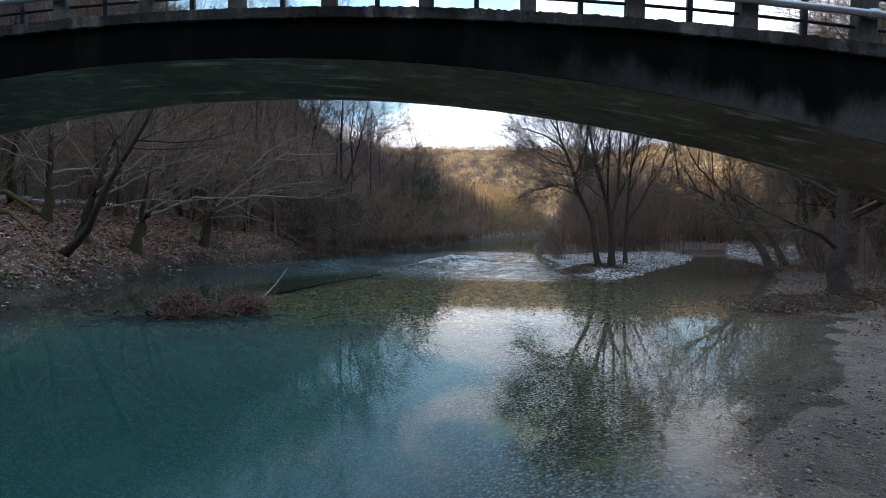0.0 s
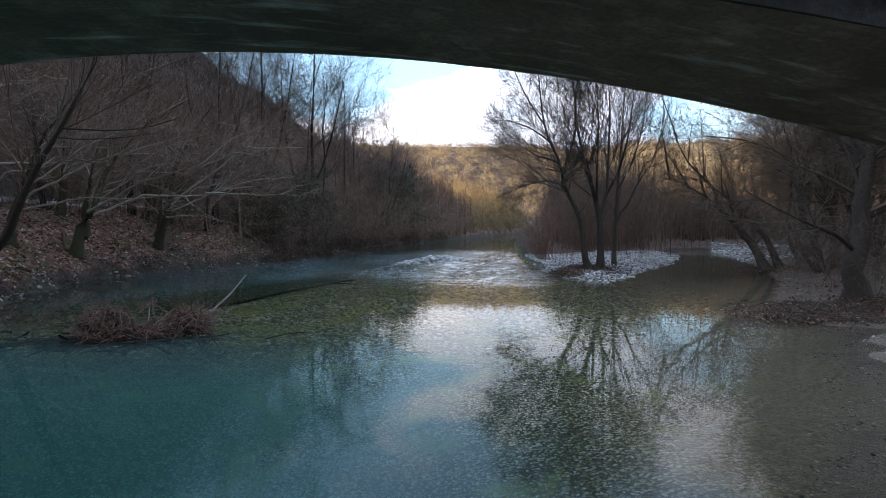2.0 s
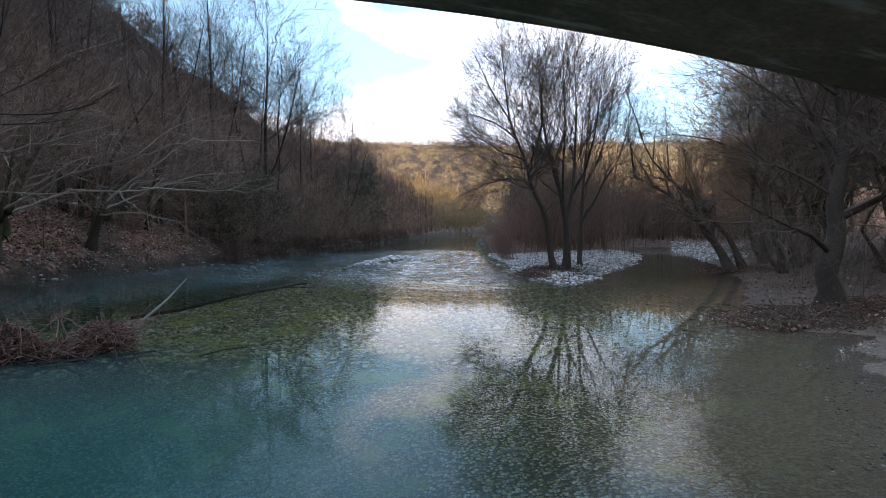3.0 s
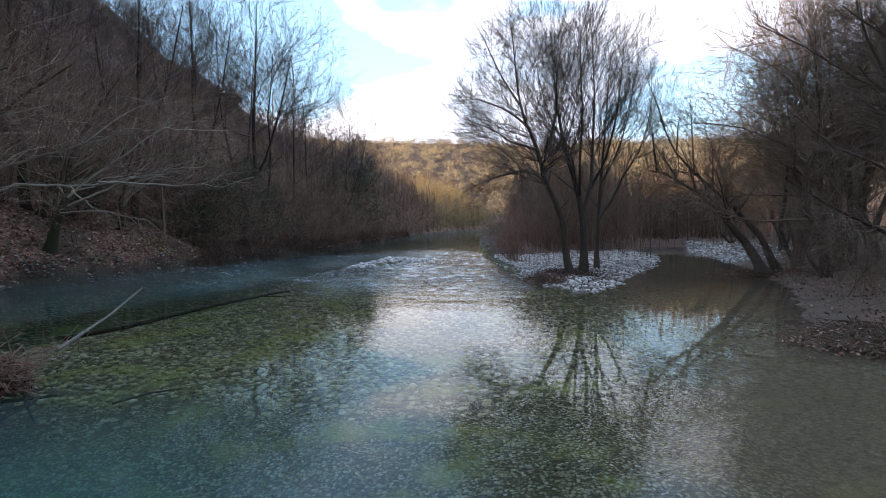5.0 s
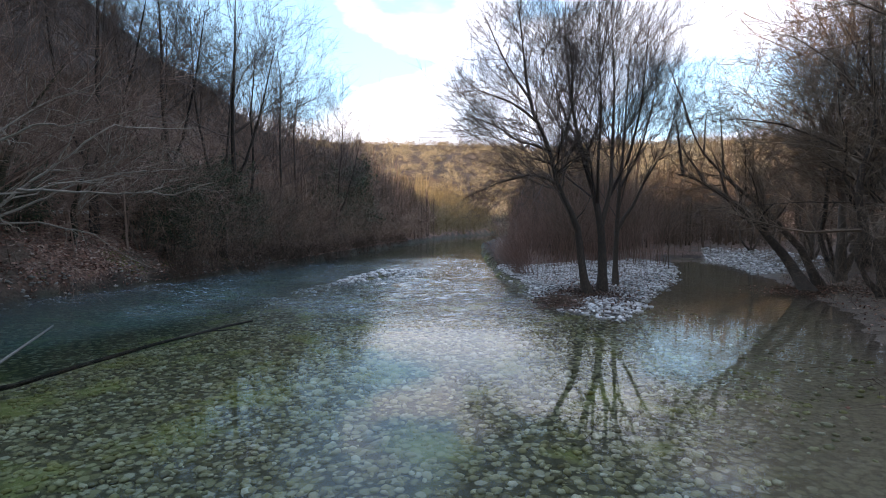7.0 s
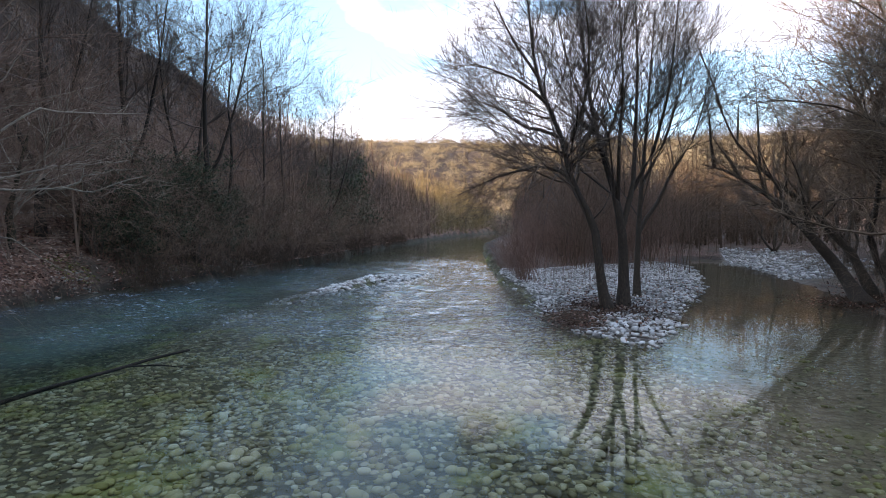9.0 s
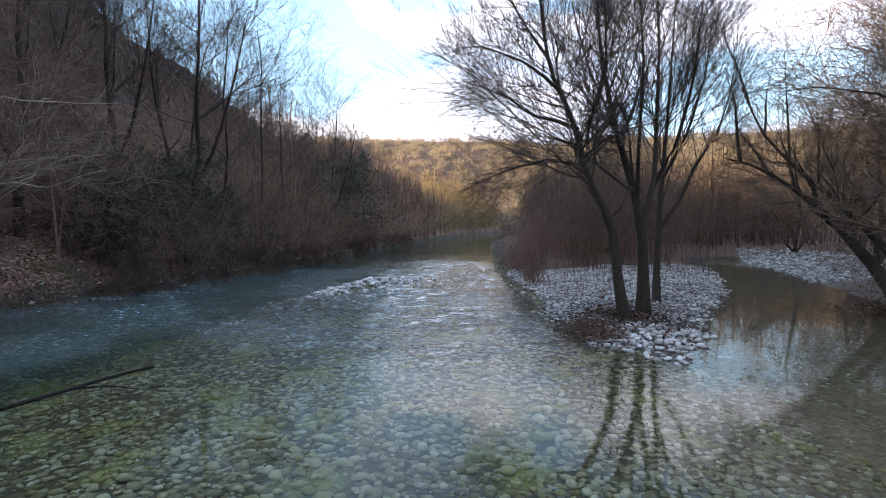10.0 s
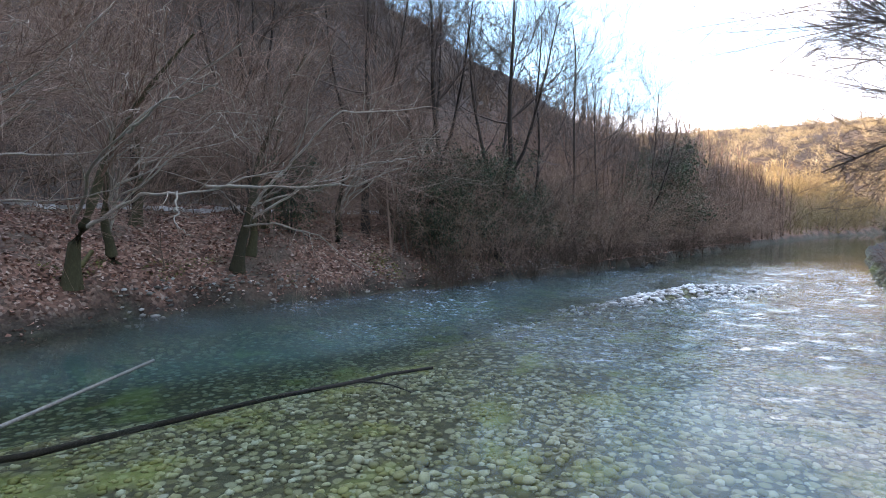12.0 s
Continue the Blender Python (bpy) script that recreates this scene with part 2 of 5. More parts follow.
def ground_material():
    s = Mat("ground", 0.9)
    v = s.place()
    warp = s.node("ShaderNodeTexNoise", Vector=v, Scale=6.0, Detail=2.0)
    vw = s.node("ShaderNodeVectorMath", Vector=warp.outputs["Color"])
    vw.operation = "MULTIPLY_ADD"
    vw.inputs[1].default_value = (0.09, 0.09, 0.0)
    s.nt.links.new(v, vw.inputs[2])
    cellc, edge = [], []
    for scale in (5.5, 17.0):
        cell = s.voro(vw.outputs[0], scale)
        cellc.append(s.node("ShaderNodeSeparateColor", Color=cell.outputs["Color"]).outputs[0])
        edge.append(s.math("SUBTRACT", 0.62, cell.outputs["Distance"]))
    pick = s.math("GREATER_THAN", s.math("ADD", s.attr("coarse"), s.math("MULTIPLY", s.noise(v, 1.5, 2.0), 0.6)), 0.8)
    blend = lambda p: s.math("ADD", s.math("MULTIPLY", p[0], pick), s.math("MULTIPLY", p[1], s.math("SUBTRACT", 1.0, pick)))
    cellc, edge = blend(cellc), blend(edge)
    big, fine = s.noise(v, 0.35, 4.0), s.noise(v, 14.0, 5.0, 0.65)
    soil = s.ramp(fine, [(0.25, (0.015, 0.01, 0.0075)), (0.5, (0.04, 0.026, 0.019)), (0.75, (0.09, 0.06, 0.045))])
    leafy = s.node("ShaderNodeTexVoronoi", Vector=v, Scale=9.0)
    soil = s.mix(s.math("MULTIPLY", s.attr("litter"), 0.8), soil, s.ramp(s.node("ShaderNodeSeparateColor", Color=leafy.outputs["Color"]).outputs[0], [(0.0, (0.07, 0.035, 0.024)), (0.5, (0.21, 0.1, 0.067)), (0.85, (0.35, 0.19, 0.134)), (1.0, (0.5, 0.36, 0.28))]))
    soil = s.mix(s.step(big, 0.45, 0.7), soil, s.ramp(fine, [(0.3, (0.05, 0.035, 0.026)), (0.7, (0.14, 0.1, 0.07))]))
    bed = s.ramp(cellc, [(p, tuple(0.7 * a for a in c)) for p, c in BED_STOPS])
    # Shading between rounded stones is painted as dark gaps, in the gravel too.
    bed = s.mix(s.step(edge, 0.2, 0.0), bed, (0.06, 0.054, 0.03))
    bed = s.mix(s.step(s.noise(v, 0.55, 3.0), 0.52, 0.68), bed, s.mix(0.6, bed, (0.22, 0.235, 0.06)))
    mud = s.ramp(s.noise(v, 9.0, 5.0, 0.65), [(0.3, (0.14, 0.1, 0.064)), (0.55, (0.225, 0.168, 0.11)), (0.75, (0.32, 0.255, 0.18))])
    bed = s.mix(s.math("MULTIPLY", s.attr("mud"), 0.75), bed, mud)
    # Darker bed: left-shore silt, and dimming painted in under the riffle.
    bed = s.mix(s.attr("dark_bed"), bed, s.ramp(fine, [(0.3, (0.02, 0.02, 0.014)), (0.55, (0.06, 0.056, 0.038)), (0.8, (0.13, 0.12, 0.085))]))
    gravel = s.mix(0.48, s.ramp(cellc, WHITE_STOPS), (0.09, 0.07, 0.056))
    gravel = s.mix(s.step(edge, 0.2, 0.02), gravel, (0.07, 0.06, 0.05))
    sand = s.ramp(s.noise(v, 40.0, 4.0, 0.7), [(0.3, (0.075, 0.053, 0.038)), (0.5, (0.19, 0.138, 0.1)), (0.72, (0.38, 0.3, 0.235))])
    sand = s.mix(s.step(s.noise(v, 0.9, 4.0), 0.48, 0.62), sand, s.mix(0.5, sand, (0.09, 0.065, 0.05)))
    grit = s.voro(v, 26.0)
    sand = s.mix(s.math("MULTIPLY", s.step(grit.outputs["Distance"], 0.36, 0.2), 0.75), sand, s.ramp(s.node("ShaderNodeSeparateColor", Color=grit.outputs["Color"]).outputs[0], [(0.0, (0.05, 0.042, 0.034)), (0.6, (0.2, 0.165, 0.13)), (1.0, (0.45, 0.4, 0.34))]))
    field = s.ramp(s.noise(v, 0.05, 5.0, 0.6), [(0.3, (0.11, 0.082, 0.042)), (0.5, (0.2, 0.148, 0.078)), (0.7, (0.3, 0.23, 0.125))])
    c = s.mix(s.attr("sand"), soil, sand)
    # Left waterline strip: shade of the undercut bank painted over wet earth.
    c = s.mix(s.attr("damp_shade"), c, s.ramp(fine, [(0.3, (0.012, 0.01, 0.007)), (0.6, (0.035, 0.028, 0.018)), (0.8, (0.075, 0.062, 0.04))]))
    c = s.mix(s.attr("far"), c, field)
    c = s.mix(s.attr("gravel"), c, gravel)
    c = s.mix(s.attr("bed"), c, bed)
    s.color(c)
    h = s.math("ADD", s.math("MULTIPLY", edge, 1.1), s.math("MULTIPLY", fine, 0.5))
    s.bump(h, 0.8, 0.06)
    return s.m


ground_mat = ground_material()


def water_material():
    s = Mat("water", 0.03)
    nt = s.nt
    nt.nodes.remove(s.p)
    v = s.place()
    riffle = s.attr("riffle")
    depth = s.attr("depth")
    small = s.noise(s.place((1.0, 1.6, 1.0)), 5.5, 3.0, 0.5)
    mid = s.noise(s.place((1.0, 2.0, 1.0)), 1.1, 2.0, 0.5)
    fine = s.noise(s.place((1.0, 1.9, 1.0)), 3.0, 4.0, 0.6)
    calm = s.math("ADD", s.math("MULTIPLY", small, s.math("ADD", 0.003, s.math("MULTIPLY", s.step(s.node("ShaderNodeSeparateXYZ", Vector=v).outputs[1], 17.0, 30.0), 0.02))), s.math("MULTIPLY", mid, 0.022))
    surge = s.noise(s.place((0.75, 1.7, 1.0)), 1.0, 3.0, 0.6)
    rough = s.math("MULTIPLY", s.math("ADD", s.math("MULTIPLY", fine, 1.3), s.math("MULTIPLY", surge, 2.2)), riffle)
    b = s.node("ShaderNodeBump", Height=s.math("ADD", calm, rough), Strength=1.0, Distance=0.035)
    fres = s.node("ShaderNodeFresnel", IOR=1.333, Normal=b.outputs[0])
    gloss = s.node("ShaderNodeBsdfGlossy", Roughness=0.03, Normal=b.outputs[0])
    absorb = s.ramp(s.math("DIVIDE", depth, 2.6), [(0.0, (0.98, 0.985, 0.98)), (0.17, (0.92, 0.97, 0.95)), (0.45, (0.45, 0.72, 0.7)), (1.0, (0.08, 0.42, 0.4))])
    clear = s.node("ShaderNodeBsdfTransparent", Color=absorb)
    # Depth gives true scatter; the riffle's bluish diffuse share paints in reflected sky.
    scatter_sky = s.node("ShaderNodeBsdfDiffuse", Color=s.ramp(s.math("DIVIDE", depth, 2.6), [(0.0, (0.12, 0.185, 0.225)), (0.4, (0.1, 0.2, 0.195)), (0.6, (0.05, 0.185, 0.17)), (1.0, (0.014, 0.15, 0.125))]))
    body = s.node("ShaderNodeMixShader", Fac=s.math("ADD", s.math("MULTIPLY", s.step(depth, 0.5, 1.6), 0.4), s.math("MULTIPLY", riffle, 0.2)))
    nt.links.new(clear.outputs[0], body.inputs[1]), nt.links.new(scatter_sky.outputs[0], body.inputs[2])
    top = s.node("ShaderNodeMixShader", Fac=s.math("MULTIPLY", fres.outputs[0], s.math("SUBTRACT", 1.0, s.math("MULTIPLY", riffle, 0.2))))
    nt.links.new(body.outputs[0], top.inputs[1]), nt.links.new(gloss.outputs[0], top.inputs[2])
    foam = s.node("ShaderNodeBsdfDiffuse", Color=(0.75, 0.8, 0.84, 1))
    streak = s.noise(s.place((1.0, 2.4, 1.0)), 2.6, 6.0, 0.7)
    ff = s.math("MULTIPLY", s.step(streak, 0.5, 0.74), s.step(riffle, 0.3, 0.9))
    final = s.node("ShaderNodeMixShader", Fac=s.math("MULTIPLY", ff, 0.5))
    nt.links.new(top.outputs[0], final.inputs[1]), nt.links.new(foam.outputs[0], final.inputs[2])
    nt.links.new(final.outputs[0], s.out.inputs["Surface"])
    return s.m


water_mat = water_material()


def concrete_material(name, base, stain, patch=(0.06, 0.06, 0.045), pale=0.0, rough_bump=0.03, worn=None):
    s = Mat(name, 0.92)
    s.p.inputs["Specular IOR Level"].default_value = 0.05
    v = s.place()
    g = s.noise(v, 18.0, 6.0, 0.7)
    big = s.noise(v, 0.8, 4.0, 0.6)
    run = s.noise(s.place((2.2, 2.2, 0.3)), 1.2, 4.0, 0.6)
    board = s.noise(s.place((0.5, 3.5, 3.5)), 1.6, 4.0, 0.6)
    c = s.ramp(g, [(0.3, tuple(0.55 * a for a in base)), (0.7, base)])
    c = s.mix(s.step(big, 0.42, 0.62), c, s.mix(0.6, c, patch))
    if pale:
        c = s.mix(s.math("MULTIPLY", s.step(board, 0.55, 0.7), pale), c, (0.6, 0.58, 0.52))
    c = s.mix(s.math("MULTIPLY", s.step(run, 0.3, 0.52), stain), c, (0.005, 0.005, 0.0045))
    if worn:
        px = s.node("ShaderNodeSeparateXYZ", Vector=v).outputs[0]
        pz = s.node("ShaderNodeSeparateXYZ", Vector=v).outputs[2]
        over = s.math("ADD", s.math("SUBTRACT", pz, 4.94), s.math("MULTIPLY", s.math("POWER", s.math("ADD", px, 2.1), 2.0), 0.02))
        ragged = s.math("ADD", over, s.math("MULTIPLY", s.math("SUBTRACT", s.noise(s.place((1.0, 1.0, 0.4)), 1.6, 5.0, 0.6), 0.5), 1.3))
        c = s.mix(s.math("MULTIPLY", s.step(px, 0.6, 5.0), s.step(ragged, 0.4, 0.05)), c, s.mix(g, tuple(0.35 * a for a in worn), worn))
    s.color(c)
    s.bump(s.math("ADD", g, s.math("MULTIPLY", big, 2.0)), 0.7, rough_bump)
    return s.m


# Walls get a near-black base and streaks; arch, kerb and posts are far paler.
concrete_face = concrete_material("near_black_concrete", (0.016, 0.015, 0.013), 0.97, (0.012, 0.012, 0.01), worn=(0.14, 0.13, 0.118))
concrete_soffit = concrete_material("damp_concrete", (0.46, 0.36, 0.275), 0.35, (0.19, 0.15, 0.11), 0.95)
concrete_post = concrete_material("weathered_concrete", (0.36, 0.335, 0.3), 0.45)
concrete_kerb = concrete_material("crumbling_concrete", (0.34, 0.31, 0.28), 0.75, (0.05, 0.045, 0.04), 0.25, 0.08)


def metal_material(name, col, rough):
    s = Mat(name, rough, 0.85)
    n = s.noise(s.coords(), 25.0, 5.0)
    s.color(s.mix(s.step(n, 0.55, 0.75), col, tuple(0.5 * a for a in col)))
    s.bump(n, 0.15, 0.003)
    return s.m


galvanised = metal_material("galvanised_steel", (0.5, 0.52, 0.54), 0.4)
iron_dark = metal_material("painted_iron", (0.05, 0.05, 0.055), 0.6)

# ---- mesh helpers ----
def link(name, verts, faces, material, parent=None, smooth=False):
    me = bpy.data.meshes.new(name)
    verts, faces = np.asarray(verts, dtype=np.float32), np.asarray(faces, dtype=np.int32)
    k = faces.shape[1]
    sides = np.full(len(faces), k, dtype=np.int32)
    if k == 4:  # a repeated last corner marks a triangle
        sides[faces[:, 2] == faces[:, 3]] = 3
    loops = faces[np.arange(k)[None] < sides[:, None]]
    me.vertices.add(len(verts)), me.loops.add(len(loops)), me.polygons.add(len(faces))
    me.vertices.foreach_set("co", verts.ravel())
    me.loops.foreach_set("vertex_index", loops)
    me.polygons.foreach_set("loop_start", np.concatenate([[0], np.cumsum(sides)[:-1]]).astype(np.int32))
    me.polygons.foreach_set("loop_total", sides)
    me.polygons.foreach_set("use_smooth", np.full(len(faces), smooth))
    me.update(calc_edges=True)
    me.materials.append(material)
    ob = new(name, me)
    ob.parent = parent
    return ob


def part(name, bm, material, parent, label=""):
    me = bpy.data.meshes.new(name)
    bmesh.ops.recalc_face_normals(bm, faces=bm.faces[:])
    bm.to_mesh(me), bm.free()
    me.materials.append(material)
    ob = new(name, me)
    ob.parent = parent
    return tagged(ob, label)


def box(bm, lo, hi, bevel=0.0):
    r = bmesh.ops.create_cube(bm, size=1.0)
    lo, hi = Vector(lo), Vector(hi)
    for v in r["verts"]:
        v.co = Vector(((lo[i] + hi[i]) / 2 + v.co[i] * (hi[i] - lo[i]) for i in range(3)))
    if bevel:
        edges = list({e for v in r["verts"] for e in v.link_edges})
        bmesh.ops.bevel(bm, geom=edges, offset=bevel, segments=2, affect="EDGES", profile=0.6)


def attribute(ob, name, values):
    a = ob.data.attributes.new(name, "FLOAT", "POINT")
    a.data.foreach_set("value", np.asarray(values, dtype=np.float32).ravel())


def smooth01(a, lo, hi):
    t = np.clip((np.asarray(a, dtype=float) - lo) / (hi - lo), 0, 1)
    return t * t * (3 - 2 * t)


def waves(x, y, scale, seed, n=10):
    """Smooth uneven relief between about -1 and 1."""
    r = np.random.default_rng(seed)
    out = np.zeros(np.shape(x))
    for i in range(n):
        a, f = r.uniform(0, 2 * np.pi), r.uniform(0.5, 2.0) / scale
        out = out + np.sin((x * np.cos(a) + y * np.sin(a)) * f * 2 * np.pi + r.uniform(0, 6.28)) / n ** 0.5
    return out * 0.7


# ---- the lie of the land ----
LEFT_SHORE = [(-16, -70), (-16, 0), (-14.8, 12), (-14.4, 18.5), (-15.7, 24.5), (-16.4, 30), (-15.6, 34.5), (-14.3, 38), (-12.8, 43), (-11, 50), (-9.3, 58), (-5.5, 76), (-1, 100), (13.5, 155), (32, 200)]
RIGHT_SHORE = [(45, 199), (27, 155), (15, 105), (11.5, 80), (9.7, 60), (8.4, 50), (8.7, 45), (7.6, 38), (7.4, 35), (8.0, 33), (9.5, 31), (11.3, 33.8), (14.5, 39), (18.4, 44.5), (25.6, 60), (28.6, 65.5),
               (31, 65), (29.4, 58), (26.5, 50), (23.5, 42), (21.8, 38), (19, 32), (15, 26), (12.7, 22.3), (11.5, 20.7), (12.4, 19.3), (14.0, 18.5), (12.3, 17.2), (9.3, 12.3), (6.8, 9), (5.1, 7.7), (3.9, 5.8), (3.2, 3), (3, -70)]
RIVER = np.array(LEFT_SHORE + RIGHT_SHORE, dtype=float)


def shore(x, y):
    """Metres from the water's edge; minus over the water."""
    x, y = np.asarray(x, dtype=float), np.asarray(y, dtype=float)
    best, inside = np.full(x.shape, 1e9), np.zeros(x.shape, dtype=bool)
    for (ax, ay), (bx, by) in zip(RIVER, np.roll(RIVER, -1, axis=0)):
        dx, dy = bx - ax, by - ay
        t = np.clip(((x - ax) * dx + (y - ay) * dy) / (dx * dx + dy * dy), 0, 1)
        best = np.minimum(best, np.hypot(x - ax - t * dx, y - ay - t * dy))
        if dy:
            inside ^= ((ay > y) != (by > y)) & (x < ax + (y - ay) / dy * dx)
    return np.where(inside, -best, best) + 0.32 * waves(x, y, 2.6, 51) * np.exp(-(best / 6.0) ** 2)


def left_edge(y):
    p = np.array(LEFT_SHORE)
    return np.interp(y, p[:, 1], p[:, 0])


def middle(y):
    return np.interp(y, [-60, 30, 50, 76, 100, 155, 190, 300], [-6, -4, -2, 3, 7, 20, 38, 80])


def is_island(x, y):
    return (x > middle(y)) & (x < 13 + (y - 28) * 0.5) & (y > 29.5)


def water_level(x, y):
    main = -0.02 * (np.clip(y, 34, 66) - 34)
    side = smooth01(x - (10 + (y - 31) * 0.35), -1.5, 1.5)
    return main * (1 - side)


def bed_depth(x, y):
    pool = smooth01(-x, -6, 4.5) * (1 - smooth01(y, 7, 21))
    edge = -4.1 - 0.6 * np.clip(31 - np.asarray(y, dtype=float), 0, 14) + 1.2 * smooth01(y, 33, 44)
    channel = smooth01(edge - x, -0.3, 4.0) * smooth01(y, 14, 22)
    right = smooth01(x, 6, 14) * smooth01(y, 14, 30)
    return 0.3 + 0.2 * smooth01(-x, -4, 4) * (1 - smooth01(y, 26, 36)) + 1.6 * pool + 0.66 * channel + 0.15 * right


def land(x, y):
    x, y = np.asarray(x, dtype=float), np.asarray(y, dtype=float)
    sd = shore(x, y)
    d = np.maximum(sd, 0)
    wl = water_level(x, y)
    rel = waves(x, y, 3.0, 3)
    under = wl - bed_depth(x, y) * (1 - np.exp(np.minimum(sd, 0) / 1.6)) + 0.05 * rel * (1 - np.exp(np.minimum(sd, 0)))
    # gravel bar breaking the riffle
    bar = np.exp(-(((x - 0.3) * 0.89 - (y - 50.5) * 0.45) / 1.1) ** 2 - (((x - 0.3) * 0.45 + (y - 50.5) * 0.89) / 5.6) ** 2)
    under = under + bar * 0.6
    le = left_edge(y)
    bluff = smooth01(y, 45, 64)
    back = np.maximum(le - 17 + 12 * bluff - x, 0)
    ridge = (36.0 - 10 * bluff) * (1 - 0.8 * smooth01(y, 85, 122))
    hill = np.minimum(back * (0.95 - 0.06 * bluff), ridge + 0.05 * back)
    left = (0.5 - 0.35 * smooth01(y, 50, 62)) * smooth01(d, 0, 0.5) + 4.4 * (1 - np.exp(-d / 5.6)) + hill + 0.15 * rel * smooth01(d, 0.3, 3) + 1.6 * waves(x, y, 23.0, 5) * smooth01(back, 2, 25)
    isl = 0.32 * smooth01(d, 0, 2.0) + 0.55 * smooth01(d, 1.5, 8) + 0.05 * rel * smooth01(d, 0, 1)
    right = 0.1 * smooth01(d, 0, 1.0) + 0.95 * smooth01(d, 0.8, 9) + 0.1 * rel * smooth01(d, 0.3, 3) + np.maximum(x - 70, 0) * 0.2 * smooth01(x, 60, 110)
    right = np.minimum(right, 55 + 0.02 * x)
    r = np.hypot(x - 20, y)
    far = 58 * smooth01(r, 190, 440) * smooth01(y, 60, 260) + 4.5 * waves(x, y, 120.0, 9) * smooth01(r, 200, 400)
    dry = np.where(x < middle(y), left, np.where(is_island(x, y), isl, right)) + wl
    # Unseen hill behind the camera, added to keep sun off the near reach.
    shade_hill = 57 * smooth01(-y, 16, 62) + 0 * x
    return np.where(sd > 0, np.maximum(np.maximum(dry, far), shade_hill), under)


def grid_axis(lo, hi, step, reach, growth=1.22):
    mid = list(np.arange(lo, hi + 1e-6, step))
    a, s = [mid[0]], step
    while a[-1] > -reach:
        s = min(s * growth, 90)
        a.append(a[-1] - s)
    b, s = [mid[-1]], step
    while b[-1] < reach:
        s = min(s * growth, 90)
        b.append(b[-1] + s)
    return np.array(a[:0:-1] + mid + b[1:])


def sheet(name, xs, ys, height, material):
    gx, gy = np.meshgrid(xs, ys)
    gz = height(gx, gy)
    n = len(xs)
    i = (np.arange(len(ys) - 1)[:, None] * n + np.arange(n - 1)[None]).ravel()
    ob = link(name, np.stack([gx, gy, gz], -1).reshape(-1, 3), np.stack([i, i + 1, i + n + 1, i + n], -1), material, smooth=True)
    return ob, gx, gy


ground, gx, gy = sheet("ground", grid_axis(-32, 34, 0.42, 1600), grid_axis(-2, 84, 0.42, 1600, 1.06), land, ground_mat)
tagged(ground, "river bed, leafy banks and wooded hillsides of brown earth", "ground", kind="structure")
sd = shore(gx, gy)
island = is_island(gx, gy)
attribute(ground, "mud", smooth01(gx - (0.6 + 0.25 * gy), -1.0, 3.5) * (gy < 70))
# Silt by the left shore; the riffle's dimmer look is put into bed colour.
attribute(ground, "dark_bed", np.maximum(np.where(gx < middle(gy), smooth01(sd + 0.8 * waves(gx, gy, 5.0, 43), -2.6, -0.6), 0) * 0.9, 0.25 * smooth01(gy, 31, 42) * (sd < 0.2)))
attribute(ground, "litter", np.where((gx < middle(gy)) & (sd > 0.0), smooth01(sd, 0.0, 0.5) * (1 - smooth01(sd, 11, 16)), np.where(sd > 1.5, 0.55, 0)))
sandy = (gx > middle(gy)) & ~island
attribute(ground, "bed", np.where(sandy, smooth01(-sd + 0.3 * waves(gx, gy, 1.8, 47), 0.0, 1.3), smooth01(-sd, np.where(gx < middle(gy), -0.02, -0.25), 0.1)) * np.where((gx < middle(gy)) & (sd > 0.3), 0, 1))
shoal = (~island) & (gx > middle(gy)) & (gy > 39) & (gy < 90) & (sd < 9)
attribute(ground, "gravel", np.maximum(np.where(island & (gy < 55 + 0.3 * (gx - 10)), smooth01(sd, 0, 0.6) * (1 - smooth01(sd, 6.5, 9.0)), 0), np.where(shoal & (sd > -0.5), 1 - smooth01(sd + 1.0 * waves(gx, gy, 5.0, 45), np.interp(gy, [46, 54], [1.0, 4.0]), np.interp(gy, [46, 54], [2.2, 8.0])), 0) * smooth01(gy + 1.5 * waves(gx, gy, 6.0, 46), 45, 50)))
attribute(ground, "sand", np.where((gx > middle(gy)) & ~island & (sd > -1.5), (1 - smooth01(sd + 1.5 * waves(gx, gy, 4.0, 41), 3.0, 8)) * (1 - 0.4 * smooth01(gy, 15, 22)), 0))
# Dark strip by the left water's edge, bank shade put into colour.
attribute(ground, "damp_shade", np.where((gx < middle(gy)) & (sd > -0.3), 1 - smooth01(sd + 0.5 * waves(gx, gy, 3.5, 44), 0.0, 0.6), 0) * 0.85)
attribute(ground, "coarse", 0.15 + 0.7 * smooth01(gy, 12, 24))
attribute(ground, "far", smooth01(np.hypot(gx - 20, gy), 170, 230) * smooth01(gx - middle(gy), -40, 20))


def ripple(x, y):
    sd = shore(x, y)
    rf = riffle_at(x, y)
    tilt = y + 0.35 * np.abs(x - 2)
    small = waves(x * 1.1, y * 1.2, 1.5, 21, 14) * 0.05 + waves(x, tilt * 1.3, 1.0, 22, 10) * 0.03
    train = np.sin(tilt * 2 * np.pi / 0.62) * np.exp(-((x - 3.4) / 2.4) ** 2 - ((y - 30.5) / 2.6) ** 2) * 0.02
    return water_level(x, y) + small * rf + train


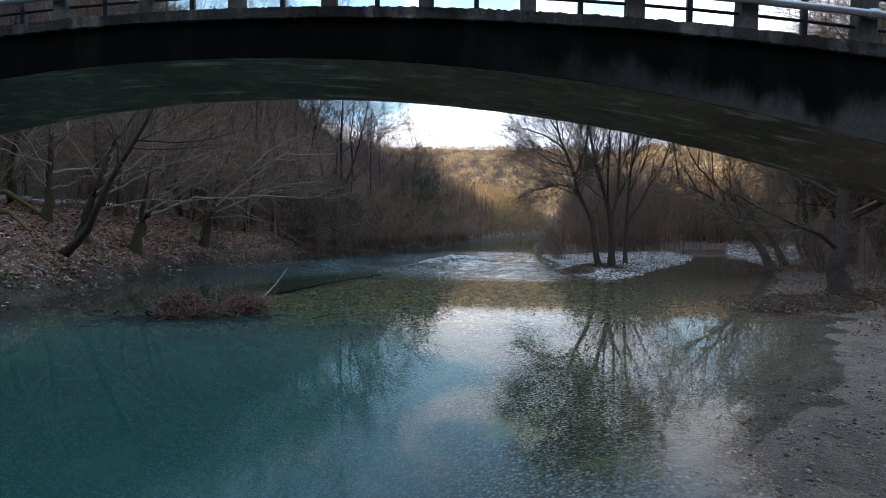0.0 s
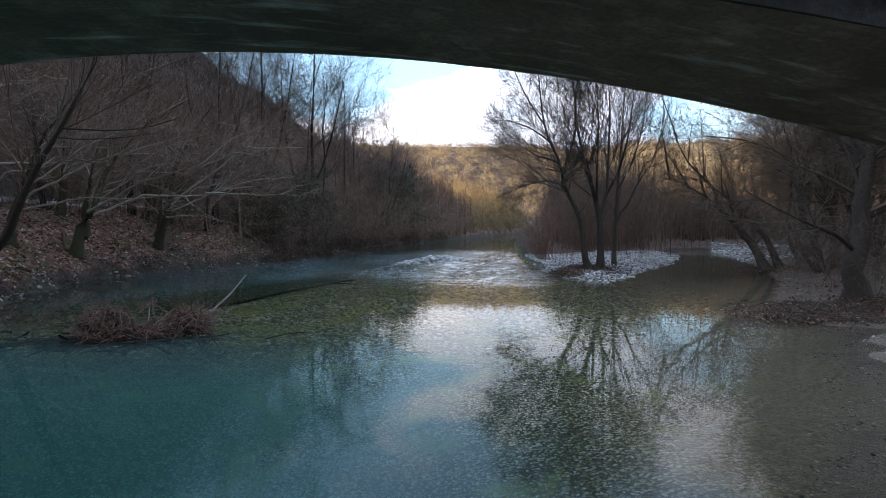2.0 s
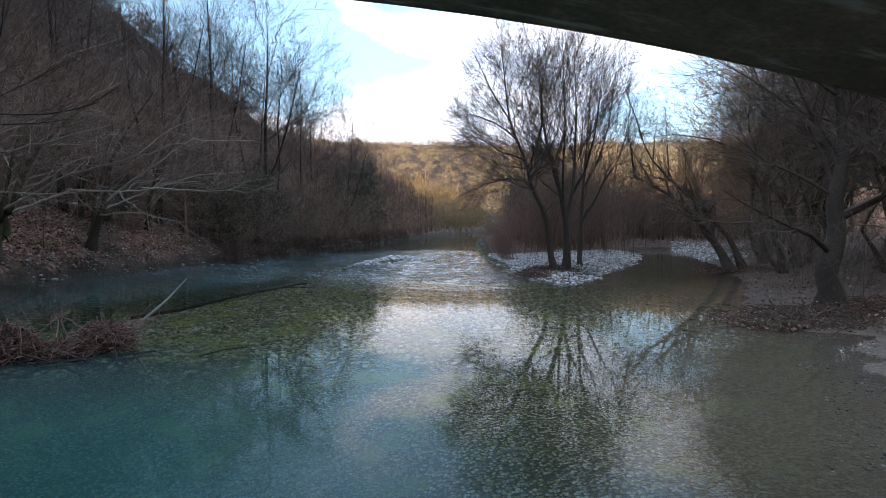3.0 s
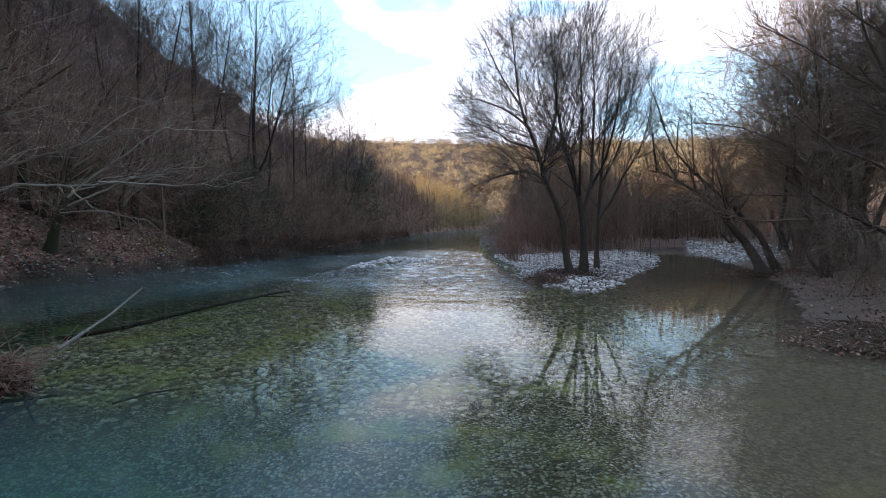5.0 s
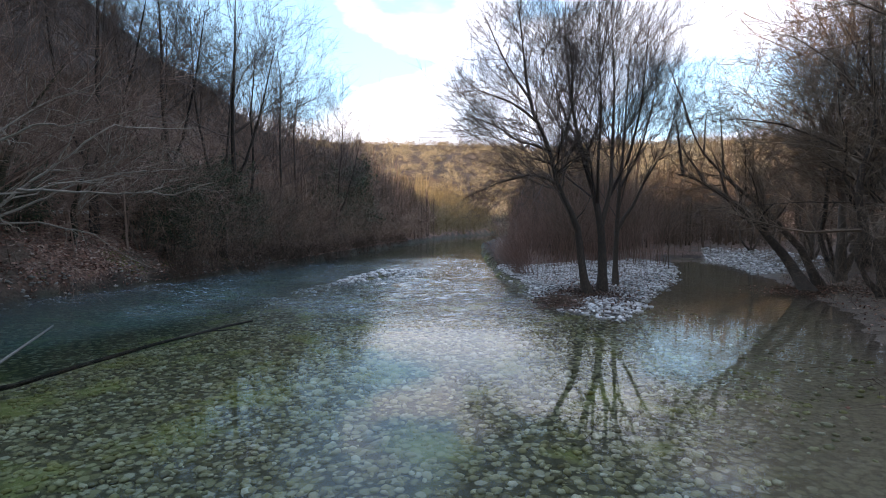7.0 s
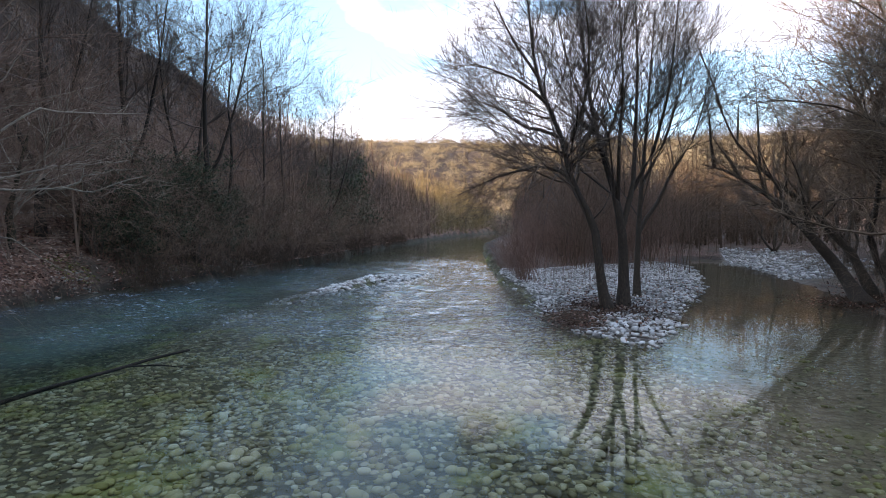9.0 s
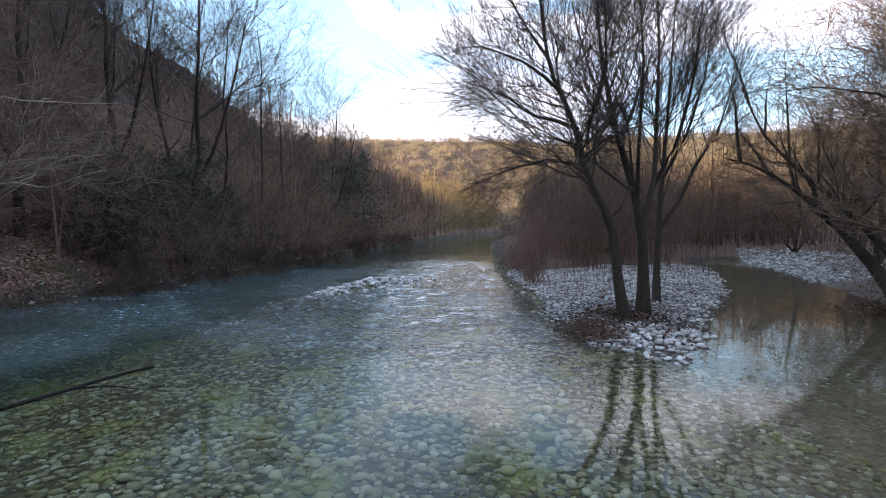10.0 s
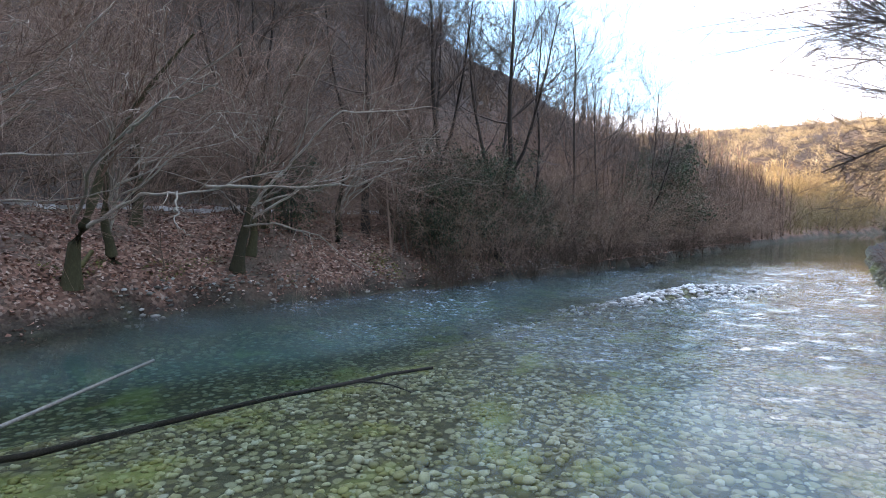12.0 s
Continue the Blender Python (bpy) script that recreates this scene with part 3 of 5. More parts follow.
def riffle_at(x, y):
    left = smooth01(y, 26.5, 36) * (1 - 0.85 * smooth01(y, 58, 88)) * (1 - smooth01(x - (8.2 + np.maximum(y - 45, 0) * 0.1), -2.0, 0.5))
    near = 0.1 * smooth01(y, 24, 31) * (1 - smooth01(x - 9.5, -2.0, 2.0))
    return np.maximum(left * (0.55 + 0.45 * smooth01(waves(x, y, 9.0, 31), -0.6, 0.6)), near)


water, wx, wy = sheet("water", grid_axis(-19, 30, 0.3, 60, 1.5), grid_axis(2, 72, 0.28, 230, 1.3), ripple, water_mat)
tagged(water, "clear turquoise river, calm pool running into a riffle", "river", kind="structure")
attribute(water, "depth", np.maximum(water_level(wx, wy) - land(wx, wy), 0))
attribute(water, "riffle", riffle_at(wx, wy))


# ---- bridge ----
def bridge():
    root = tagged(new("arch_bridge"), "narrow concrete arch bridge with near-black walls", "bridge")
    soffit = lambda x: 4.94 - 0.02 * (x + 2.1) ** 2
    deck = lambda x: 5.38 - 0.0122 * (x + 2.1) ** 2
    near, far = (lambda x: 6.2 - 0.1 * x), (lambda x: 8.5 - 0.1 * x)
    def ribbon(name, lo, hi, y0, y1, material, label="", jag=0.0, step=0.3):
        v, f = [], []
        xs = np.arange(-17.9, 13.71, step)
        r = np.random.default_rng(len(name))
        for x in xs:
            j = r.normal(0, jag, 4) if jag else np.zeros(4)
            v += [(x, y0(x) + j[0], lo(x) + j[1]), (x, y1(x), lo(x)), (x, y1(x), hi(x)), (x, y0(x) + j[2], hi(x) + j[3])]
        for i in range(len(xs) - 1):
            a, b = 4 * i, 4 * i + 4
            for k in range(4):
                f.append((a + k, b + k, b + (k + 1) % 4, a + (k + 1) % 4))
        f += [(0, 1, 2, 3), tuple(len(v) - 4 + k for k in (3, 2, 1, 0))]
        return tagged(link(name, v, f, material, root), label)

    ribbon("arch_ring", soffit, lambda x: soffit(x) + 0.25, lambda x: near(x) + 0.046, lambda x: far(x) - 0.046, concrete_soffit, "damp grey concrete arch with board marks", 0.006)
    ribbon("spandrel_wall", lambda x: soffit(x) - 0.004, lambda x: np.maximum(deck(x), soffit(x) + 0.32), lambda x: near(x) + 0.02, lambda x: near(x) + 0.044, concrete_face, "near-black concrete wall with vertical streaks", 0.004)
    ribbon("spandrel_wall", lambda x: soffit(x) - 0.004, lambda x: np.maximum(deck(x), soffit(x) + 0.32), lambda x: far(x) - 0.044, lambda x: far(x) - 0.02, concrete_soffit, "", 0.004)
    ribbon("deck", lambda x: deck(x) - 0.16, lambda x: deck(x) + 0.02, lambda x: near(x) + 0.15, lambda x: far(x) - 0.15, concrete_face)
    ribbon("kerb", lambda x: deck(x) + 0.003, lambda x: deck(x) + 0.125, lambda x: near(x) - 0.03, lambda x: near(x) + 0.26, concrete_kerb, "crumbling concrete kerb", 0.005, 0.035)
    ribbon("kerb", lambda x: deck(x) + 0.003, lambda x: deck(x) + 0.125, lambda x: far(x) - 0.26, lambda x: far(x) + 0.03, concrete_kerb, "", 0.005, 0.1)
    # abutments
    for x0, x1 in ((-21.5, -15.8), (11.8, 17.0)):
        bm = bmesh.new()
        box(bm, (x0, near(x0) - 0.25 if x0 > 0 else near(x0) - 0.6, -1.2), (x1, far(x1) + 0.1, 2.6), 0.05)
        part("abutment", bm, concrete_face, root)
    r = np.random.default_rng(4)
    for side, y_at in enumerate((lambda x: near(x) + 0.11, lambda x: far(x) - 0.11)):
        for i in range(-13, 12):
            x = 0.42 + 1.16 * i
            z = deck(x) + 0.12
            bm = bmesh.new()
            box(bm, (-0.085, -0.09, -0.1), (0.085, 0.09, (0.92, 0.66)[side]), 0.015)
            for v in bm.verts:
                v.co += Vector(r.normal(0, 0.006, 3))
            p = part("post", bm, concrete_post, root)
            p.location = (x, y_at(x), z)
            if i < 11:
                xm = x + 0.58
                bm = bmesh.new()
                box(bm, (-0.028, -0.028, -0.02), (0.028, 0.028, (0.84, 0.6)[side]), 0.005)
                part("baluster", bm, iron_dark, root).location = (xm, y_at(xm), deck(xm) + 0.12)
        for name, rad, up, mat, off in (("rail", 0.018, 0.2, iron_dark, 0.0), ("rail", 0.018, 0.52, iron_dark, 0.0), ("guard_pipe", 0.042, 0.3, galvanised, -0.135 if side == 0 else 0.135), ("rail", 0.03, 0.86, galvanised, 0.0)):
            px = np.arange(-14.6, 13.2, 0.58)
            pts = np.array([[(x, y_at(x) + off, deck(x) + 0.12 + up * (1.0, 0.7)[side]) for x in px]])
            v, f = tubes(pts, np.full(pts.shape[:2], rad), 8)
            rail = link(name, v, f, mat, root, True)
            if name == "guard_pipe" and side == 0:
                for i in range(-12, 11, 2):
                    x = 0.42 + 1.16 * i
                    c = np.array([[(x + k, y_at(x + k) + off, deck(x + k) + 0.12 + up) for k in (-0.05, -0.045, 0.045, 0.05)]])
                    tagged(link("pipe_coupling", *tubes(c, np.array([[0.044, 0.054, 0.054, 0.044]]), 10), galvanised, rail, True), "ribbed steel coupling on the pipe")
                    bm = bmesh.new()
                    box(bm, (x - 0.02, y_at(x) + off, deck(x) + 0.12 + up - 0.03), (x + 0.02, y_at(x) - 0.05, deck(x) + 0.12 + up + 0.03), 0.006)
                    part("pipe_bracket", bm, galvanised, rail)
    return root


# ---- trees ----
def tubes(pts, rad, sides):
    """Vertices and faces of tapered tubes; pts is (tube, ring, 3), rad (tube, ring)."""
    n, p, _ = pts.shape
    tan = np.gradient(pts, axis=1)
    tan /= np.maximum(np.linalg.norm(tan, axis=2, keepdims=True), 1e-9)
    ref = np.where(np.abs(tan[..., 2:]) > 0.9, np.array([1.0, 0, 0]), np.array([0, 0, 1.0]))
    u = np.cross(tan, ref)
    u /= np.maximum(np.linalg.norm(u, axis=2, keepdims=True), 1e-9)
    w = np.cross(tan, u)
    a = np.arange(sides) * 2 * np.pi / sides
    ring = u[:, :, None] * np.cos(a)[:, None] + w[:, :, None] * np.sin(a)[:, None]
    v = pts[:, :, None] + ring * rad[:, :, None, None]
    base = (np.arange(n)[:, None, None] * p + np.arange(p - 1)[None, :, None]) * sides
    k, k2 = np.arange(sides), (np.arange(sides) + 1) % sides
    f = np.stack([base + k, base + k2, base + sides + k2, base + sides + k], -1).reshape(-1, 4)
    return v.reshape(-1, 3), f


def spikes(pts, rad):
    """Three-sided twigs that end in a point; pts is (twig, 2, 3)."""
    n = len(pts)
    v, _ = tubes(pts, rad, 3)
    v = v.reshape(n, 6, 3)[:, :4].copy()
    v[:, 3] = pts[:, 1]
    i = np.arange(n)[:, None] * 4
    f = np.stack([np.concatenate([i + a, i + c, i + 3], 1) for a, c in ((0, 1), (1, 2), (2, 0))], 1).reshape(-1, 3)
    return v.reshape(-1, 3), np.concatenate([f, f[:, 2:]], 1)


def merge(groups):
    vs, fs, at = [], [], 0
    for v, f in groups:
        vs.append(v), fs.append(f + at)
        at += len(v)
    return np.concatenate(vs), np.concatenate(fs)


def resample(line, n):
    line = np.array(line, dtype=float)
    s = np.concatenate([[0], np.cumsum(np.linalg.norm(np.diff(line, axis=0), axis=1))])
    t = np.linspace(0, s[-1], n)
    return np.stack([np.interp(t, s, line[:, i]) for i in range(3)], 1)


def sprout(r, pts, rad, n, lo, hi, angle, ratio, up=0.2, wob=0.25, rings=4, thin=0.6, floor=0.004, taper=0.35, lmin=0.15):
    """Side branches of all the given branches at once."""
    cnt, p, _ = pts.shape
    size = np.linalg.norm(np.diff(pts, axis=1), axis=2).sum(1)
    who = np.repeat(np.arange(cnt), np.minimum(n * size / size.mean() + r.random(cnt), 2.5 * n).astype(int))
    m = len(who)
    t = r.uniform(lo, hi, m)
    fi = t * (p - 1)
    i0 = np.minimum(fi.astype(int), p - 2)
    fr = (fi - i0)[:, None]
    a, b = pts[who, i0], pts[who, i0 + 1]
    pos = a + (b - a) * fr
    tan = (b - a) / np.maximum(np.linalg.norm(b - a, axis=1, keepdims=True), 1e-9)
    pr = rad[who, i0] * (1 - fr[:, 0]) + rad[who, i0 + 1] * fr[:, 0]
    perp = np.cross(tan, r.normal(size=(m, 3)))
    perp /= np.maximum(np.linalg.norm(perp, axis=1, keepdims=True), 1e-9)
    ang = np.radians(r.normal(angle, angle * 0.22, m))[:, None]
    d = np.cos(ang) * tan + np.sin(ang) * perp
    length = np.linalg.norm(np.diff(pts, axis=1), axis=2).sum(1)[who]
    ln = np.maximum(length * ratio * (1.2 - 0.65 * t) * r.uniform(0.65, 1.25, m), lmin)
    out = np.zeros((m, rings, 3))
    out[:, 0] = pos
    for k in range(1, rings):
        d = d + np.array([0, 0, up]) / (rings - 1) * 1.5 + r.normal(0, wob, (m, 3)) / (rings - 1) ** 0.5
        d /= np.linalg.norm(d, axis=1, keepdims=True)
        out[:, k] = out[:, k - 1] + d * (ln / (rings - 1))[:, None]
    r0 = np.maximum(pr * thin, floor)
    return out, r0[:, None] * np.linspace(1, taper, rings)[None]


def stem(line, r0, r1, n=9, flare=0.0):
    pts = resample(line, n)[None]
    rad = (r1 + (r0 - r1) * (1 - np.linspace(0, 1, n)) ** 1.25)[None].copy()
    rad[0, 0] *= 1 + flare
    rad[0, 1] *= 1 + flare * 0.25
    return pts, rad


def tree_parts(r, stems, limbs, fine, up=0.3, spread=48, wob=0.25, twig=0.005, crown_from=0.35, ratio=0.55, cheap=False, split=False):
    """Trunk geometry (stems and limbs) and crown geometry (branches and twigs). fine: branches on a limb, on those, twigs on those."""
    wood, crown = [], []
    longest = max(np.linalg.norm(np.diff(s[0][0], axis=0), axis=1).sum() for s in stems)
    lv = []
    for pts, rad in stems:
        wood.append(tubes(pts, rad, 9 if not cheap else 7))
        tall = np.linalg.norm(np.diff(pts[0], axis=0), axis=1).sum()
        a = sprout(r, pts, rad, max(3, round(limbs * tall / longest)), crown_from if pts[0, 0, 2] < 0.5 else 0.22, 0.97, spread, ratio, up, wob * 0.8, 6, 0.45, 0.012)
        lv.append(a)
    pts, rad = np.concatenate([a[0] for a in lv]), np.concatenate([a[1] for a in lv])
    if split:
        wood += [tubes(pts[i:i + 1], rad[i:i + 1], 6) for i in range(len(pts))]
    else:
        crown.append(tubes(pts, rad, 4))
    sp, sr = np.concatenate([resample(s[0][0], 6)[None] for s in stems]), np.concatenate([np.interp(np.linspace(0, 1, 6), np.linspace(0, 1, s[1].shape[1]), s[1][0])[None] for s in stems])
    bp, br = sprout(r, np.concatenate([pts, sp]), np.concatenate([rad, sr * 0.5]), fine[0], 0.28, 1.0, spread * 0.85, 0.5, up * 0.9, wob, 4, 0.6, 0.009)
    keep = bp[:, 0, 2] > min(s[0][0][:, 2].max() for s in stems) * crown_from * 0.75
    bp, br = bp[keep], br[keep]
    crown.append(tubes(bp, br, 4))
    cp, cr = sprout(r, bp, br, fine[1], 0.15, 1.0, spread * 0.72, 0.62, up * 0.8, wob, 3, 0.6, twig * 1.2)
    crown.append(spikes(cp[:, ::2], cr[:, ::2]) if cheap else tubes(cp, cr, 3))
    if len(fine) > 2:
        tp, tr = sprout(r, cp, cr, fine[2], 0.1, 1.0, spread * 0.6, 0.7, up * 0.6, wob, 2, 0.7, twig, 0.4)
        crown.append(spikes(tp, tr))
    return wood, merge(crown)


def tree(name, label, category, seed, stems, limbs, fine, bark, twigs, parts=("trunk", "limb"), group="", limb_bark=None, **kw):
    r = np.random.default_rng(seed)
    w, c = tree_parts(r, stems, limbs, fine, **kw)
    root = tagged(new(name), label, category, group)
    for i, g in enumerate(w):
        link(parts[0] if i == 0 else parts[1], *g, bark if i == 0 else (limb_bark or bark), root, True)
    link("crown", *c, twigs, root)
    return root


def stand(root, x, y, turn=0.0, size=1.0, sink=0.15, lean=(0, 0)):
    """Set a thing on the land; later copies share its meshes."""
    m = pose(x, y, float(land(x, y)) - sink, lean[0], lean[1], turn) @ Matrix.Diagonal((size, size, size, 1))
    root.matrix_basis = m
    return root


def stand_copy(root, x, y, turn=0.0, size=1.0, sink=0.15, lean=(0, 0)):
    c = copy_thing(root, pose(0, 0, 0))
    return stand(c, x, y, turn, size, sink, lean)


bridge()

# island trees: a leaning one and two upright ones
Z3 = (0, 0, 0)
zi = float(land(9.6, 35.6)) - 0.1
leaning = tree("riverside_tree", "bare grey-brown tree leaning from the gravel island", "tree", 16,
               [stem([(0.15, 0, 0), (-0.16, 0, 0.97), (-0.28, 0, 2.0), (-0.45, 0, 3.1), (-0.85, 0, 4.0), (-1.3, 0, 4.7), (-1.5, 0, 5.3), (-1.6, 0.05, 6.1), (-2.05, 0.1, 7.2), (-2.55, 0.1, 8.2), (-2.8, 0.1, 9.3), (-3.0, 0.1, 11.0), (-3.2, 0.1, 12.6)], 0.19, 0.025, 18, 0.5),
                stem([(-1.45, 0, 5.0), (-2.0, -0.2, 5.3), (-2.8, -0.5, 5.35), (-4.1, -0.7, 5.0), (-5.6, -0.6, 4.3)], 0.07, 0.015, 10),
                stem([(-1.65, 0, 6.4), (-2.4, 0.3, 6.75), (-3.1, 0.5, 6.9), (-3.9, 0.6, 7.55), (-5.4, 0.8, 8.1)], 0.075, 0.015, 10),
                stem([(-2.2, 0.1, 7.6), (-3.0, -0.3, 8.1), (-3.7, -0.5, 8.45), (-4.9, -0.5, 8.85), (-5.8, -0.4, 8.8)], 0.07, 0.014, 10),
                stem([(-2.6, 0.1, 8.6), (-3.1, 0.5, 9.5), (-3.6, 0.6, 10.3), (-4.2, 0.5, 11.4), (-4.6, 0.4, 12.2)], 0.065, 0.014, 10),
                stem([(-1.6, 0, 6.0), (-1.2, -0.3, 7.0), (-0.9, -0.4, 8.4), (-1.0, -0.5, 10.2), (-1.3, -0.5, 12.0)], 0.09, 0.015, 11),
                stem([(-1.45, 0, 5.5), (-0.9, -0.3, 6.0), (-0.2, -0.5, 6.35), (0.8, -0.7, 6.6)], 0.055, 0.012, 8),
                stem([(-0.6, 0, 3.4), (-0.2, -0.2, 3.9), (0.1, -0.2, 4.6)], 0.035, 0.01, 6)],
               17, (7, 7, 6), bark_dark, twig_dark, up=0.18, spread=50, wob=0.42, crown_from=0.36, ratio=0.2, twig=0.0046, split=True)
leaning.location = (9.6, 35.6, zi)
upright = tree("riverside_tree", "tall bare tree with many rising limbs on the gravel island", "tree", 12,
               [stem([Z3, (0.0, 0, 1.0), (-0.05, 0, 2.2), (-0.12, 0, 3.2), (-0.5, 0.1, 4.9), (-1.1, 0.2, 6.7), (-1.6, 0.2, 9.0), (-1.85, 0.3, 11.4), (-2.0, 0.3, 13.0)], 0.22, 0.025, 15, 0.45),
                stem([(-0.12, 0, 3.1), (0.3, 0, 4.9), (0.38, 0.1, 7.0), (0.45, 0.2, 9.6), (0.3, 0.2, 11.8), (0.2, 0.2, 13.2)], 0.12, 0.02, 12),
                stem([(0.25, 0, 4.6), (1.0, -0.2, 6.2), (1.5, -0.3, 8.4), (1.7, -0.3, 10.6), (1.8, -0.3, 12.2)], 0.085, 0.018, 10),
                stem([(-0.3, 0, 4.2), (-0.5, -0.5, 6.0), (-0.5, -0.8, 8.6), (-0.7, -0.8, 11.0), (-0.7, -0.8, 12.8)], 0.08, 0.018, 10),
                stem([(-1.2, 0.2, 7.0), (-2.1, 0.0, 8.6), (-2.7, -0.1, 10.4), (-3.0, -0.1, 12.0)], 0.06, 0.015, 9)],
               12, (6, 7, 5), bark_dark, twig_dark, up=0.26, spread=44, wob=0.34, crown_from=0.42, ratio=0.235, twig=0.0048, split=True)
upright.location = (10.8, 36.9, float(land(10.8, 36.9)) - 0.1)
third = tree("riverside_tree", "slender bare tree standing behind others on the gravel island", "tree", 13,
             [stem([Z3, (-0.04, 0, 1.4), (0.0, 0, 3.0), (0.1, 0.1, 4.6), (0.3, 0.1, 7.6), (0.4, 0, 10.6), (0.5, 0, 12.6)], 0.15, 0.022, 13, 0.4),
              stem([(0.0, 0, 2.9), (0.4, 0.1, 3.6), (0.95, 0.2, 4.3), (1.6, 0.3, 5.7), (2.5, 0.3, 7.0), (3.0, 0.3, 8.7), (3.2, 0.3, 10.2)], 0.1, 0.016, 11),
              stem([(0.15, 0, 5.2), (1.0, -0.3, 7.0), (1.6, -0.4, 9.4), (1.8, -0.4, 11.6)], 0.075, 0.016, 9)],
             12, (6, 7, 5), bark_dark, twig_dark, up=0.26, spread=44, wob=0.34, crown_from=0.42, ratio=0.235, twig=0.0048, split=True)
third.location = (12.5, 39.6, float(land(12.5, 39.6)) - 0.1)

rng = np.random.default_rng(77)


def wander(r, height, bend, n=7, lean=(0, 0)):
    z = np.linspace(0, height, n)
    x = np.cumsum(r.normal(0, bend, n)) + lean[0] * z / height
    y = np.cumsum(r.normal(0, bend, n)) + lean[1] * z / height
    x[0] = y[0] = 0
    return np.stack([x, y, z], 1)


# tall slender trees of the banks, one forked low and three slim
TALL = []
for k in range(4):
    h = (14.5, 15.0, 13.0, 14.0)[k]
    lines = [stem(wander(rng, h, 0.14), 0.2 if k == 0 else 0.13, 0.025, 10, 0.3)]
    if k == 0:
        lines += [stem([(0, 0, 2.6), (-0.9, 0.2, 5.0), (-1.6, 0.4, 8.0), (-2.0, 0.4, 12.5)], 0.12, 0.02, 9), stem([(0, 0, 3.2), (1.0, -0.2, 5.4), (1.7, -0.3, 8.4), (2.3, -0.3, 12.0)], 0.11, 0.02, 9), stem([(0, 0, 5.0), (0.3, 1.0, 7.5), (0.5, 1.4, 11.5)], 0.08, 0.02, 8)]
    TALL.append(tree("bank_tree", "tall bare forked tree on the river bank" if k == 0 else "tall slim bare tree on the river bank", "tree", 30 + k, lines,
                     9 if k == 0 else 15, (6, 6, 4), bark_black, twig_dark, up=0.16, spread=54, wob=0.36, crown_from=0.4, ratio=0.32 if k == 0 else 0.25, group="tall trees on the bank", twig=0.0065, cheap=True))
# multi-stemmed hazel-like shrubs with arching pale branches
SHRUB = []
for k in range(4):
    st = []
    for j in range(9):
        a = rng.uniform(0, 6.28)
        o, h = rng.uniform(2.0, 4.2), rng.uniform(3.2, 6.0)
        c, s_ = math.cos(a), math.sin(a)
        st.append(stem([(0.2 * c, 0.2 * s_, 0), (o * 0.25 * c, o * 0.25 * s_, h * 0.45), (o * 0.6 * c, o * 0.6 * s_, h * 0.85), (o * c, o * s_, h * rng.uniform(0.8, 1.05))], rng.uniform(0.035, 0.06), 0.012, 9))
    SHRUB.append(tree("bank_shrub", "bare many-stemmed shrub with arching grey-brown branches", "shrub", 50 + k, st, 6, (5, 5), bark_grey, twig_brown, ("stem", "stem"), "shrubs on the bank",
                      up=0.18, spread=42, crown_from=0.25, ratio=0.42, wob=0.34, twig=0.008, cheap=True))
# spreading trees of the right bank
WIDE = []
for k in range(3):
    h = 9.5 + k
    st = [stem(wander(rng, h * 0.95, 0.4, 8, (-0.8, 0.5)), 0.17, 0.03, 12, 0.4), stem(wander(rng, h * 0.75, 0.4, 8, (-2.8, -1.2)), 0.1, 0.02, 12), stem(wander(rng, h * 0.8, 0.4, 8, (2.0, 1.5)), 0.1, 0.02, 12)]
    WIDE.append(tree("spreading_tree", "bare spreading tree with tangled branches on the sandy bank", "tree", 70 + k, st, 9, (6, 5, 3), bark_dark, (twig_warm, twig_dark, twig_brown)[k], group="trees on the sandy bank",
                     up=0.18, spread=58, crown_from=0.25, ratio=0.42, wob=0.4, twig=0.009, cheap=True))


def scatter_copies(kinds, places, r, lean=6):
    """First use of a kind places the model itself, later ones copies."""
    used = set()
    for i, (x, y, s) in enumerate(places):
        k = int(r.integers(len(kinds)))
        f = stand_copy if k in used else stand
        used.add(k)
        f(kinds[k], x, y, r.uniform(0, 360), s, 0.12, (r.normal(0, lean), r.normal(0, lean)))
    for k, ob in enumerate(kinds):
        if k not in used:
            stand(ob, places[0][0] - 6, places[0][1] + 3 + k)


def along_left(ys, near, deep, lo, hi, r):
    return [(float(left_edge(y) - o), float(y), float(s)) for y, o, s in zip(ys, r.uniform(near, deep, len(ys)), r.uniform(lo, hi, len(ys)))]


tall_rows = [(0, -11.5, 52.6, 1.32), (0, -14.0, 49.0, 1.25), (0, -16.6, 45.5, 1.2), (1, -9.4, 63, 1.2), (2, -11.4, 58.3, 1.25), (1, -8.5, 68, 1.05), (0, -6.4, 76, 1.05), (3, -5.4, 89, 0.95),
             (0, -20.5, 41, 1.2), (3, -23, 36, 1.1), (0, -26.5, 31, 1.1), (2, -3.5, 101, 0.9),
             (0, 27.5, 38.5, 1.15), (0, 25.0, 30.0, 1.05), (0, 31.5, 45.5, 1.15), (3, 29.0, 33.5, 1.1), (0, 33.0, 38.0, 1.2)]
first = set()
for i, (k, x, y, s) in enumerate(tall_rows):
    (stand_copy if k in first else stand)(TALL[k], x, y, float(rng.uniform(-40, 40)), s, 0.12, (float(rng.normal(0, 2.5)), float(rng.normal(0, 2.5))))
    first.add(k)
scatter_copies(SHRUB, along_left(np.linspace(46, 90, 9), 1.0, 4.5, 0.7, 1.1, rng) + along_left(np.linspace(20, 46, 6), 6.5, 10.0, 0.6, 0.9, rng) + along_left(np.linspace(20, 60, 5), 11.5, 14.0, 0.9, 1.3, rng), rng)
